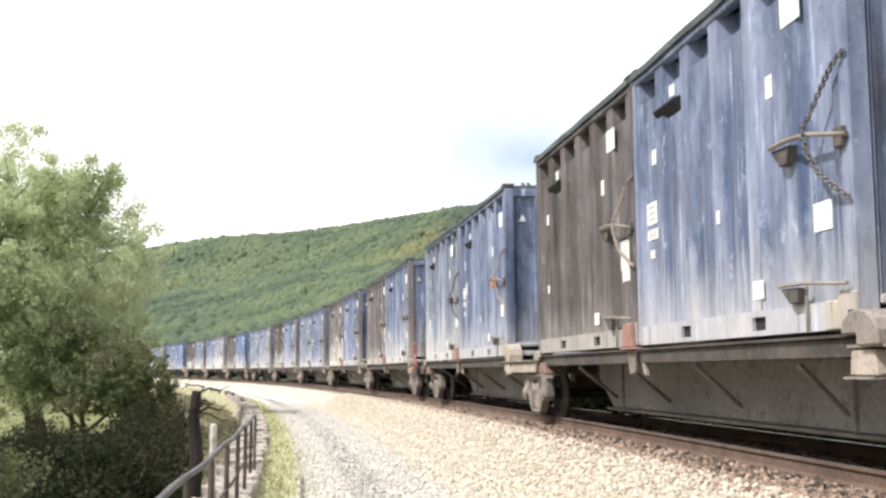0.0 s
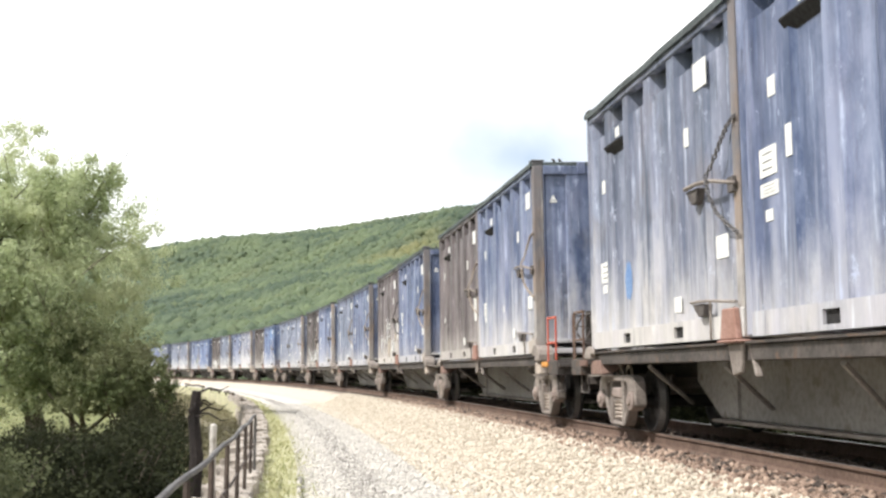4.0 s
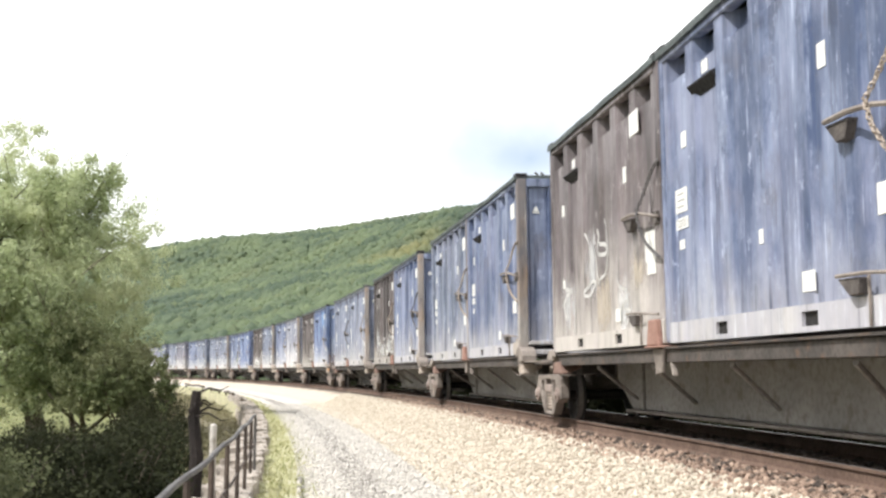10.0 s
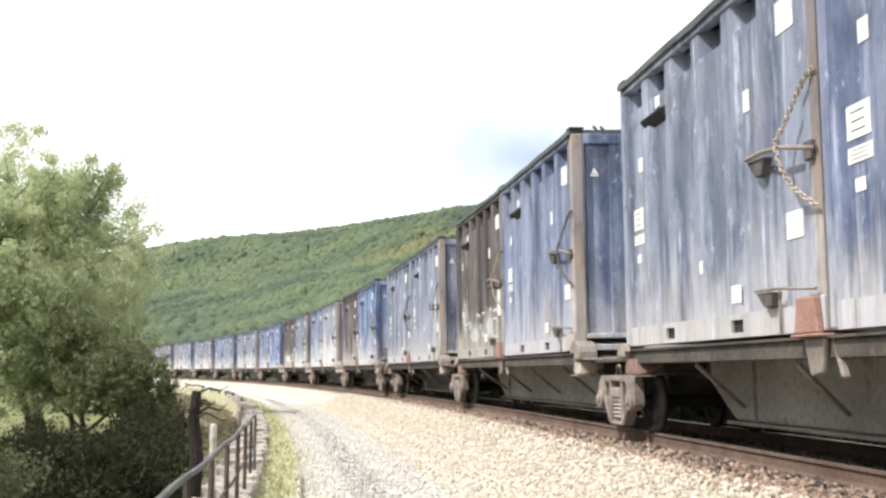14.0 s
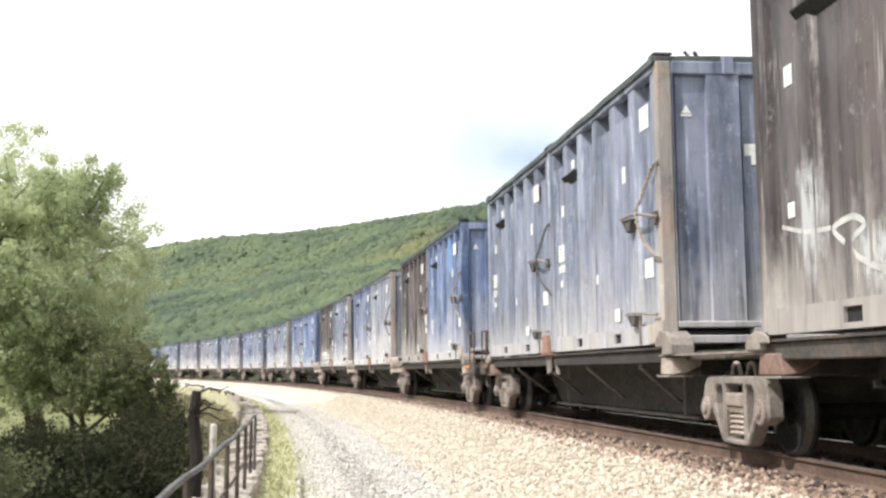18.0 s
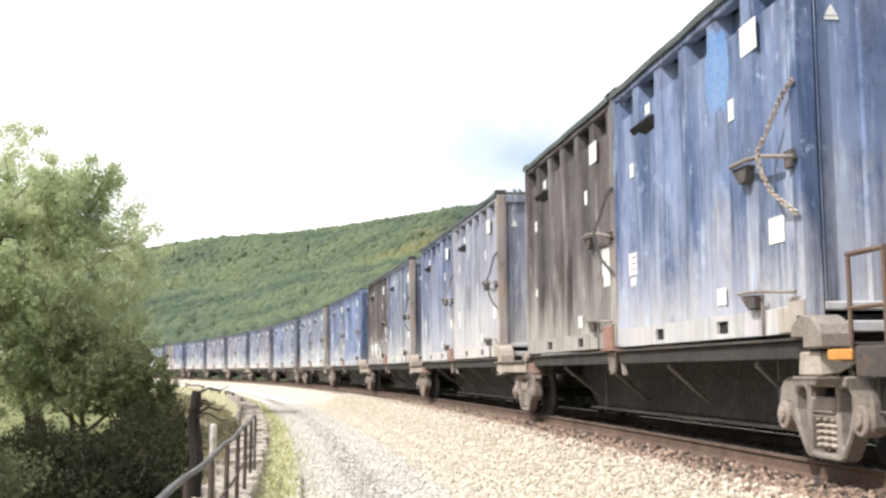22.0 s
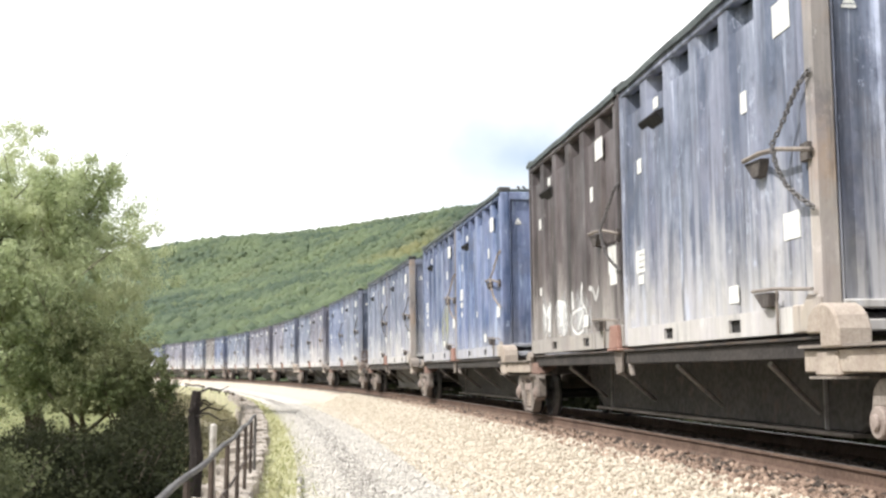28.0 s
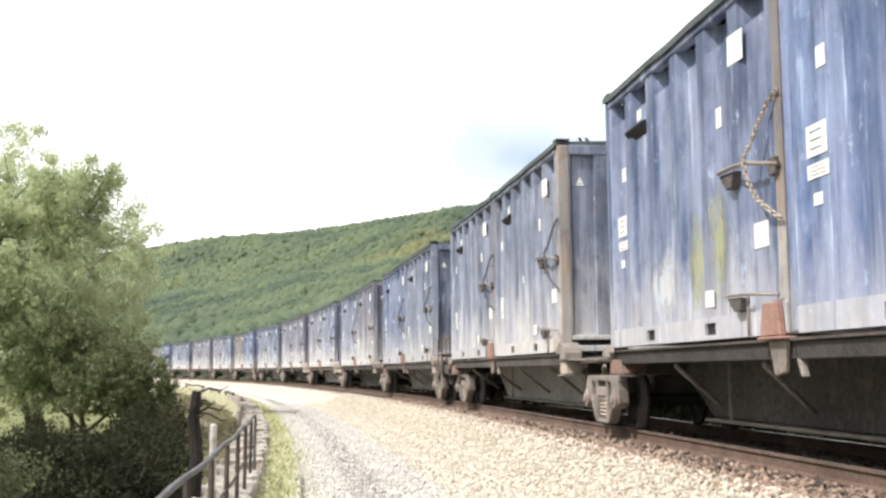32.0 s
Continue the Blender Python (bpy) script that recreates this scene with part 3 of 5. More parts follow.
def side_line(side, deep=FOLD):
    W, run = WIDE / 2, LENGTH - 0.32
    line = [(-run / 2, side * (W - 0.012))]
    for i in range(6):
        a, p = -run / 2 + i * run / 6, run / 6
        line += [(a + 0.14, side * (W - 0.012)), (a + 0.24, side * (W - deep)), (a + p - 0.24, side * (W - deep)), (a + p - 0.14, side * (W - 0.012))]
    line.append((run / 2, side * (W - 0.012)))
    return line


def folded_side(side):
    """A container's side: shallow pressed panels that end in deep pockets under the top rail."""
    bm = bmesh.new()
    levels = ((0.23, FOLD), (TALL - 0.40, FOLD), (TALL - 0.36, 0.19), (TALL - 0.10, 0.19))
    for k in (0.0, 0.012):
        rows = [[bm.verts.new((a, o - k * side, z)) for a, o in side_line(side, deep)] for z, deep in levels]
        for lo, hi in zip(rows, rows[1:]):
            for i in range(len(lo) - 1):
                bm.faces.new((lo[i], lo[i + 1], hi[i + 1], hi[i]))
    return bm


SIDE_X, SIDE_Y = zip(*side_line(-1))


def wall_y(x):
    """Where the folded side of a container stands at x."""
    return float(np.interp(x, SIDE_X, SIDE_Y))


def flat_spot(x):
    """The nearest x at which the folded side is flat enough for a label."""
    run = LENGTH - 0.32
    k = (x + run / 2) / (run / 6)
    d = (k - math.floor(k)) * run / 6
    p = run / 6
    if d < 0.20:
        d = min(d, 0.06)
    elif d > p - 0.20:
        d = max(d, p - 0.06)
    else:
        d = min(max(d, 0.40), p - 0.40)
    return -run / 2 + math.floor(k) * p + d


def one_box(*d, bevel=0.0, name="block"):
    bm = bmesh.new()
    box(bm, *d)
    return shared(name, bm, bevel)


def container_meshes():
    L, W, H = LENGTH / 2, WIDE / 2, TALL
    M = {}
    for side in (-1, 1):
        M["side_wall", side] = shared("side_wall", folded_side(side))
        y0, y1 = sorted((side * W, side * (W - 0.14)))
        bm = bmesh.new()
        cuts = [-L + 0.16, -1.33, -0.99, 0.87, 1.21, L - 0.16]
        for a, b in zip(cuts[::2], cuts[1::2]):
            box(bm, a, b, y0, y1, 0.0, 0.24)
        for a, b in ((-1.33, -0.99), (0.87, 1.21)):
            box(bm, a, b, y0, y1, 0.0, 0.05), box(bm, a, b, y0, y1, 0.18, 0.24)
        M["bottom_rail", side] = shared("bottom_rail", bm)
        ya, yb = sorted((side * (W - 0.035), side * (W - 0.13)))
        M["pocket_shade", side] = one_box(-0.169, 0.169, ya, yb, 0.051, 0.179)
        ya, yb = sorted((side * (W + 0.012), side * (W - 0.12)))
        M["top_rail", side] = one_box(-L + 0.16, L - 0.16, ya, yb, H - 0.12, H, bevel=0.015)
        ya, yb = sorted((side * (W + 0.003), side * (W - 0.2)))
        M["corner_post", side] = one_box(-0.08, 0.08, ya, yb, 0.0, H, bevel=0.022)
        ya, yb = sorted((side * (W + 0.02), side * (W - 0.22)))
        bm = bmesh.new()
        box(bm, -0.11, 0.11, ya, yb, 0.0, 0.07), box(bm, -0.13, 0.13, ya - 0.010, yb + 0.010, 0.071, 0.105)
        M["corner_casting", side] = shared("corner_casting", bm, 0.02)
    line = [(-1.095, L - 0.004)]
    # narrow deep grooves at the panels' edges, cut to draw their shadow lines
    for a, b in ((-1.08, -0.65), (-0.22, 0.20), (0.58, 1.05)):
        line += [(a, L - 0.004), (a + 0.004, L - 0.15), (a + 0.036, L - 0.15), (a + 0.04, L - 0.065), (b - 0.012, L - 0.065), (b, L - 0.004)]
    line.append((1.095, L - 0.004))
    M["front_wall"] = shared("front_wall", ribbed(line, 0.26, H - 0.16))
    M["front_header"] = one_box(L - 0.16, L + 0.006, -1.095, 1.095, H - 0.17, H, bevel=0.015)
    bm = bmesh.new()
    for d in ((L - 0.16, L + 0.006, -1.095, 1.095, 0.195, 0.27), (L - 0.16, L + 0.004, -1.095, 1.095, 0.0, 0.10), (L - 0.16, L + 0.002, -0.14, 0.14, 0.10, 0.195)):
        box(bm, *d)
    M["front_sill"] = shared("front_sill", bm, 0.01)
    bm = bmesh.new()
    box(bm, -L, -L + 0.06, -1.095, 1.095, 0.02, H - 0.02)
    for y in (-0.9, -0.3, 0.3, 0.9):
        box(bm, -L - 0.035, -L + 0.01, y - 0.06, y + 0.06, 0.1, H - 0.1)
    M["rear_door"] = shared("rear_door", bm, 0.01)
    M["floor"] = one_box(-L + 0.06, L - 0.16, -W + 0.15, W - 0.15, 0.06, 0.16)
    # a sheet lid, slightly crowned, with a turned-down rim
    bm = bmesh.new()
    xs, ys = [-L + 0.02 + (2 * L - 0.04) * i / 8 for i in range(9)], [-W - 0.045 + (2 * W + 0.09) * j / 6 for j in range(7)]
    grid = [[bm.verts.new((x, y, H + 0.045 + 0.035 * math.cos(y / W * 1.45) + 0.008 * math.sin(3 * x + y))) for y in ys] for x in xs]
    for i in range(8):
        for j in range(6):
            bm.faces.new((grid[i][j], grid[i + 1][j], grid[i + 1][j + 1], grid[i][j + 1]))
    for j0 in (0, 6):
        for i in range(8):
            a, b = grid[i][j0], grid[i + 1][j0]
            bm.faces.new((a, b, bm.verts.new(b.co - Vector((0, 0, 0.085))), bm.verts.new(a.co - Vector((0, 0, 0.085)))))
    for i0 in (0, 8):
        for j in range(6):
            a, b = grid[i0][j], grid[i0][j + 1]
            bm.faces.new((a, b, bm.verts.new((b.co.x, b.co.y, H - 0.01)), bm.verts.new((a.co.x, a.co.y, H - 0.01))))
    bmesh.ops.remove_doubles(bm, verts=bm.verts, dist=1e-4)
    M["lid"] = shared("lid", bm)
    bm = bmesh.new()
    for y in (-0.86, -0.74):
        tube(bm, [(L - 0.05, y, H), (L - 0.05, y, H + 0.09), (L - 0.03, y - 0.05, H + 0.125)], 0.024, 6)
    M["lid_hook"] = shared("lid_hook", bm)
    M["lid_clip"] = one_box(L - 0.06, L + 0.03, -0.075, 0.075, H - 0.17, H + 0.075, bevel=0.015)
    bm = bmesh.new()
    prism(bm, [(L - 0.58, 0.0), (L - 0.002, 0.0), (L - 0.002, 0.30), (L - 0.26, 0.33), (L - 0.34, 0.245), (L - 0.58, 0.245)], "y", -W - 0.014, -W + 0.1)
    M["corner_foot"] = shared("corner_foot", bm, 0.012)
    M["foot_hole_shade"] = one_box(L - 0.13, L - 0.04, -W - 0.02, -W, 0.06, 0.15)
    # door latch: a wedge bracket, a bar and a keeper
    flip = Matrix.Translation((L, 0, 0)) @ Matrix.Diagonal((-1, 1, 1, 1))

    def latch_mesh(name, arm, r, wedge, keeper):
        bm = bmesh.new()
        tube(bm, [(a, -W - d, z) for a, d, z in arm], r, 6)
        bmesh.ops.transform(bm, matrix=flip, verts=bm.verts)
        M[name + "_arm"] = shared("latch_arm", bm)
        bm = bmesh.new()
        prism(bm, wedge, "y", -W - 0.075, -W + 0.12)
        bmesh.ops.transform(bm, matrix=flip, verts=bm.verts)
        M[name] = shared(name, bm, 0.006)
        bm = bmesh.new()
        box(bm, *keeper)
        bmesh.ops.transform(bm, matrix=flip, verts=bm.verts)
        M[name + "_keeper"] = shared("latch_keeper", bm, 0.004)

    latch_mesh("latch", [(1.42, 0.09, 1.70), (1.0, 0.10, 1.70), (0.60, 0.09, 1.67), (0.0, 0.03, 1.56)], 0.024,
               [(1.45, 1.675), (1.25, 1.50), (1.10, 1.51), (1.02, 1.665)], (0.05, 0.20, -W - 0.05, -W + 0.02, 1.48, 1.64))
    latch_mesh("lower_latch", [(1.34, 0.08, 0.42), (0.8, 0.09, 0.41), (0.06, 0.05, 0.36)], 0.018,
               [(1.34, 0.395), (1.14, 0.25), (0.98, 0.26), (0.96, 0.39)], (0.875, 0.895, -W - 0.04, -W - 0.016, 0.0, 0.40))
    bm = bmesh.new()
    path = [(L - 0.0, -W - 0.02, 2.26), (L - 0.16, -W - 0.05, 2.17), (L - 0.36, -W - 0.06, 2.02), (L - 0.52, -W - 0.08, 1.86), (L - 0.62, -W - 0.13, 1.71),
            (L - 0.53, -W - 0.13, 1.50), (L - 0.36, -W - 0.11, 1.29), (L - 0.16, -W - 0.09, 1.17), (L + 0.0, -W - 0.03, 1.05)]
    for a, b in zip(path, path[1:]):
        a, b = Vector(a), Vector(b)
        k = max(1, round((b - a).length / 0.045))
        for i in range(k):
            u, v = a.lerp(b, i / k), a.lerp(b, (i + 1.15) / k)
            d = (v - u).normalized()
            n = d.cross(Vector((0, 1, 0))).normalized()
            if i % 2:
                n = d.cross(n)
            tube(bm, [u, u.lerp(v, 0.2) + n * 0.018, u.lerp(v, 0.8) + n * 0.018, v, u.lerp(v, 0.8) - n * 0.018, u.lerp(v, 0.2) - n * 0.018, u], 0.0115, 4)
    M["chain"] = shared("chain", bm)
    bm = bmesh.new()
    prism(bm, [(0.05, 0.02), (-0.065, -0.03), (-0.065, -0.05), (0.05, -0.19)], "x", -0.40, 0.40)
    bmesh.ops.transform(bm, matrix=Matrix.Translation((0, -W + 0.02, 0)), verts=bm.verts)
    M["vent_hood"] = shared("vent_hood", bm, 0.008)
    M["square"] = one_box(-0.5, 0.5, -0.003, 0.003, -0.5, 0.5)
    M["square_end"] = one_box(-0.003, 0.003, -0.5, 0.5, -0.5, 0.5)
    bm = bmesh.new()
    prism(bm, [(-0.055, -0.04), (0.055, -0.04), (0.0, 0.055)], "x", -0.003, 0.003)
    M["triangle"] = shared("triangle", bm)
    return M


MESH = container_meshes()


def ribbon(bm, pts, width, y):
    """A brush stroke on the side of a container."""
    prev = None
    for i, q in enumerate(pts):
        a, b = Vector(pts[max(i - 1, 0)]), Vector(pts[min(i + 1, len(pts) - 1)])
        d = (b - a).normalized()
        n = Vector((-d.y, d.x)) * width * 0.5
        cur = [bm.verts.new((q[0] + n.x, wall_y(q[0] + n.x) + y, q[1] + n.y)), bm.verts.new((q[0] - n.x, wall_y(q[0] - n.x) + y, q[1] - n.y))]
        if prev:
            bm.faces.new((prev[0], prev[1], cur[1], cur[0]))
        prev = cur


def spray(parent, strokes, width=0.045, ink=None):
    """Sprayed lettering. Each stroke runs through a few points: from the rear end, height."""
    for k, line in enumerate(strokes):
        pts = []
        for q in range(len(line) - 1):
            a, b, c, d = (Vector(line[min(max(q + m, 0), len(line) - 1)]) for m in (-1, 0, 1, 2))
            for i in range(6):
                t = i / 6
                pts.append(0.5 * (2 * b + (c - a) * t + (2 * a - 5 * b + 4 * c - d) * t ** 2 + (3 * b - a - 3 * c + d) * t ** 3))
        pts.append(Vector(line[-1]))
        bm = bmesh.new()
        ribbon(bm, [(x - LENGTH / 2, z) for x, z in pts], width * (0.75 + 0.5 * ((k * 7) % 5) / 4), -0.004 - 0.0012 * k)
        part("sprayed_mark", bm, ink or SPRAY, parent, "loose white spray-paint stroke")


def haze_patch(parent, material, a0, z0, w, h, label):
    """A faint patch of paint or dust on the side of a container."""
    bm = bmesh.new()
    prev = None
    for i in range(17):
        x = -LENGTH / 2 + a0 + w * (i / 16 - 0.5)
        cur = [bm.verts.new((x, wall_y(x) - 0.0025, z0 - h / 2)), bm.verts.new((x, wall_y(x) - 0.0025, z0 + h / 2))]
        if prev:
            bm.faces.new((prev[0], cur[0], cur[1], prev[1]))
        prev = cur
    part("paint_patch", bm, material, parent, label)


def blotch(parent, material, a0, z0, w, h, seed):
    """A patch of other paint with an uneven edge."""
    rng = random.Random(seed)
    bm = bmesh.new()
    prev = None
    for i in range(25):
        x = -LENGTH / 2 + a0 + w * (i / 24 - 0.5)
        k = (1 - abs(i / 12 - 1) ** 3) ** 0.5
        lo, hi = z0 - h / 2 * k * rng.uniform(0.75, 1.1), z0 + h / 2 * k * rng.uniform(0.8, 1.05)
        cur = [bm.verts.new((x, wall_y(x) - 0.004, lo)), bm.verts.new((x, wall_y(x) - 0.004, hi))]
        if prev:
            bm.faces.new((prev[0], cur[0], cur[1], prev[1]))
        prev = cur
    part("paint_patch", bm, material, parent, "uneven repainted patch")


CAP = surface("grey_corner_casting", (0.10, 0.10, 0.105), (0.18, 0.175, 0.18), 7, 0.8)
HOOD = surface("grimy_casting_and_hole_shade", (0.03, 0.029, 0.033), (0.075, 0.07, 0.075), 7, 0.8)
FRESH = surface("fresh_blue_patch", (0.11, 0.22, 0.47), (0.19, 0.30, 0.50), 5, 0.5)
OCHRE = mist("yellow_overspray", (0.50, 0.51, 0.26), 0.5)
WHITE_MIST = mist("white_overspray", (0.70, 0.71, 0.72), 0.6)
SAND_MIST = mist("sandy_smear", (0.58, 0.51, 0.42), 0.6)
POST_RUST = paint("rusted_post", (0.110, 0.108, 0.122), (0.205, 0.192, 0.190), (0.46, 0.42, 0.37), 0.7, (0.29, 0.20, 0.135), 91, 0.5)
POST_SAND = paint("sand_caked_post", (0.175, 0.165, 0.165), (0.32, 0.29, 0.27), (0.54, 0.49, 0.42), 0.7, (0.43, 0.275, 0.15), 92, 0.85)


SILLS = {}


def sill_paint(kind, dusty):
    """The bottom rails: the container's paint under caked pale dust."""
    if (kind, dusty > 0.78) not in SILLS:
        k = 0.50 if dusty > 0.78 else 0.28
        body, worn = ([v + (d - v) * k for v, d in zip(PAINTS[kind][i], (0.58, 0.55, 0.51))] for i in (0, 1))
        SILLS[kind, dusty > 0.78] = paint("dust_caked_%s_sill" % kind, tuple(body), tuple(worn), (0.62, 0.585, 0.54), 0.25 + 0.45 * dusty, (0.34, 0.28, 0.22), 93 + len(SILLS))
    return SILLS[kind, dusty > 0.78]


def make_container(unit, rear):
    """A tall waste container: folded steel sides, a panelled front end, sills with fork pockets, a sheet lid."""
    look_of = LOOKS.get(unit) or (("slate", "lilac", "slate", "blue")[unit % 4], ("lilac", "grey", "slate", "lilac")[(unit * 3) % 4], 0.8, 0.9, "")
    kind, dusty, marks = look_of[rear], look_of[2 + rear], look_of[4]
    seed = 3 + unit * 2 + rear
    rng = random.Random(100 + seed)
    coat = paint("weathered_%s_paint" % kind, PAINTS[kind][0], PAINTS[kind][1], (0.62, 0.585, 0.54), dusty, PAINTS[kind][2], seed)
    top = new("waste_container")
    L, W, H = LENGTH / 2, WIDE / 2, TALL
    post = (POST_RUST if seed % 3 else coat) if rear else POST_RUST if "rustpost" in marks else POST_SAND if "sandpost" in marks else coat
    sill = sill_paint(kind, dusty)
    for side in (-1, 1):
        put("side_wall", MESH["side_wall", side], coat, top)
        put("bottom_rail", MESH["bottom_rail", side], sill, top, "dust-pale sill")
        # a near-black block fills each fork pocket in place of its inner shade
        for x in (-1.16, 1.04):
            put("pocket_shade", MESH["pocket_shade", side], DARK, top, "", pose(x, 0, 0))
        put("top_rail", MESH["top_rail", side], coat, top)
        put("corner_post", MESH["corner_post", side], post, top, "", pose(L - 0.08, 0, 0))
        put("corner_post", MESH["corner_post", side], coat, top, "", pose(-L + 0.08, 0, 0))
        put("corner_casting", MESH["corner_casting", side], HOOD if rng.random() < 0.5 else CAP, top, "", pose(L - 0.12, 0, H + 0.005))
        put("corner_casting", MESH["corner_casting", side], CAP, top, "", pose(-L + 0.12, 0, H + 0.003, 0, 0, 0))
    put("corner_foot", MESH["corner_foot"], POST_SAND if seed % 2 else sill, top, "dust-caked corner foot")
    # a dark block set on the foot draws the shade of its hole
    put("foot_hole_shade", MESH["foot_hole_shade"], HOOD, top)
    put("front_wall", MESH["front_wall"], coat, top)
    put("front_header", MESH["front_header"], coat, top)
    put("front_sill", MESH["front_sill"], sill, top, "dust-caked end sill")
    put("rear_door", MESH["rear_door"], coat, top)
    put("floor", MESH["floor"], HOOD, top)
    put("lid", MESH["lid"], TARP, top, "dark sheet lid")
    put("lid_hook", MESH["lid_hook"], LATCH, top)
    for y in (-0.36, 0.12, 0.7):
        put("lid_clip", MESH["lid_clip"], coat, top, "", pose(0, y, 0))
    put("latch", MESH["latch"], ORANGE if "orange" in marks and not rear else LATCH, top, "rusty door latch")
    put("latch_arm", MESH["latch_arm"], CAST, top, "dusty latch arm")
    put("latch_arm", MESH["lower_latch_arm"], CAST, top, "dusty latch arm")
    put("latch_keeper", MESH["latch_keeper"], LATCH, top)
    put("latch_keeper", MESH["lower_latch_keeper"], CAST, top)
    put("lower_latch", MESH["lower_latch"], LATCH, top)
    put("chain", MESH["chain"], CHAIN if rng.random() < 0.7 else SANDY, top, "hanging door chain")
    hood = rng.uniform(-0.1, 0.1)
    # hood coloured near black all over, for the shade in its slot
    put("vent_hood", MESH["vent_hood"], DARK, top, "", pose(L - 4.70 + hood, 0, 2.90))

    def sticker(a, z, w, h, ink=0.0, lean=0.0):
        x = flat_spot(L - a)
        ob = put("label", MESH["square"], LABEL, top, "white paper label",
                 Matrix.Translation((x, wall_y(x) - 0.005, z)) @ Matrix.Rotation(radians(lean), 4, "Y") @ Matrix.Diagonal((w, 1, h, 1)))
        if ink:
            for k in range(3):
                put("print_bar", MESH["square"], INK, ob, "", Matrix.Translation((0, -0.004, 0.28 - 0.27 * k)) @ Matrix.Diagonal((ink, 0.6, 0.035, 1)))

    sticker(0.92 + rng.uniform(-0.1, 0.12), 2.95, 0.42, 0.31, 0.0, rng.uniform(-2, 2))
    sticker(1.73, 2.36, 0.16, 0.22)
    sticker(4.72, 3.03, 0.20, 0.14)
    sticker(5.38, 2.36, 0.18, 0.19)
    sticker(1.98, 0.44, 0.27, 0.18)
    if rear and kind in ("brown", "grey", "umber"):
        sticker(0.62, 1.26, 0.44, 0.40, 0.0)
        sticker(0.60, 0.98, 0.36, 0.17, 0.0)
    else:
        sticker(0.66, 0.98, 0.36, 0.25, 0.0)
    if kind in ("brown", "umber", "grey"):
        sticker(5.5, 1.12, 0.15, 0.14)
    elif unit in (-2, 3) or rng.random() < 0.45:
        sticker(5.62, 1.66, 0.44, 0.28, 0.55)
        sticker(5.60, 1.39, 0.44, 0.13, 0.7)
        sticker(5.62, 1.14, 0.18, 0.11, 0.0)
    else:
        sticker(5.45, 1.10, 0.50, 0.30, 0.5)
        sticker(5.50, 0.86, 0.24, 0.12, 0.0)
    if rng.random() < 0.4:
        sticker(3.1, 0.6 + rng.random(), 0.1, 0.14)
    # labels of the front end
    def end_label(y, z, w, h, me="square_end"):
        return put("label", MESH[me], LABEL, top, "white paper label", Matrix.Translation((L - 0.058, y, z)) @ Matrix.Diagonal((1, w, h, 1)))
    end_label(-0.02, 2.42, 0.28, 0.15), end_label(-0.01, 2.29, 0.12, 0.12)
    end_label(-0.90, 2.92, 1.1, 1.1, "triangle"), end_label(-0.90, 2.85, 0.14, 0.03)
    if rng.random() < 0.6:
        end_label(0.80, 2.86, 0.30, 0.40)
    if rng.random() < 0.5:
        end_label(0.0, 0.62, 0.13, 0.11)
    if "orange" in marks and not rear:
        sticker(5.0, 1.75, 0.14, 0.3)
    white, sandy = "white overspray", "sand-coloured smear"
    if rear and "sprayR1" in marks:
        haze_patch(top, SAND_MIST, 3.25, 0.68, 1.0, 1.1, sandy), haze_patch(top, WHITE_MIST, 4.35, 0.55, 0.6, 0.9, white), haze_patch(top, WHITE_MIST, 1.05, 0.75, 1.1, 1.0, white)
        haze_patch(top, WHITE_MIST, 2.62, 1.3, 0.7, 1.2, white), haze_patch(top, SAND_MIST, 5.0, 1.0, 0.8, 0.6, sandy)
        spray(top, (((2.28, 1.8), (2.43, 1.6), (2.49, 1.37), (2.42, 1.16)), ((2.84, 1.76), (2.77, 1.63), (2.92, 1.5), (3.0, 1.31), (3.06, 1.09), (3.15, 0.94)),
                    ((3.1, 1.76), (3.19, 1.64), (3.1, 1.51), (3.16, 1.39), (3.41, 1.38), (3.44, 1.49), (3.21, 1.54)), ((3.36, 1.89), (3.45, 1.77), (3.48, 1.59), (3.53, 1.38), (3.4, 1.12), (3.18, 1.0)),
                    ((2.87, 1.0), (2.54, 1.02), (2.24, 0.88), (2.41, 0.82), (2.81, 0.97))), 0.05, SPRAY_THIN)
        spray(top, (((4.16, 1.08), (4.11, 0.97), (4.22, 0.83), (4.42, 0.77)), ((4.49, 0.64), (4.23, 0.54), (4.56, 0.48), (4.38, 0.3)),
                    ((0.66, 1.23), (0.79, 1.05), (1.33, 0.96), (0.69, 0.81), (0.87, 0.51)), ((1.5, 0.71), (1.46, 0.31))), 0.055, SPRAY_THIN)
    if rear and "sprayR2" in marks:
        haze_patch(top, WHITE_MIST, 1.12, 1.0, 0.75, 1.3, white)
        haze_patch(top, WHITE_MIST, 2.7, 0.55, 1.8, 0.8, white), haze_patch(top, WHITE_MIST, 4.5, 0.65, 2.0, 1.0, white)
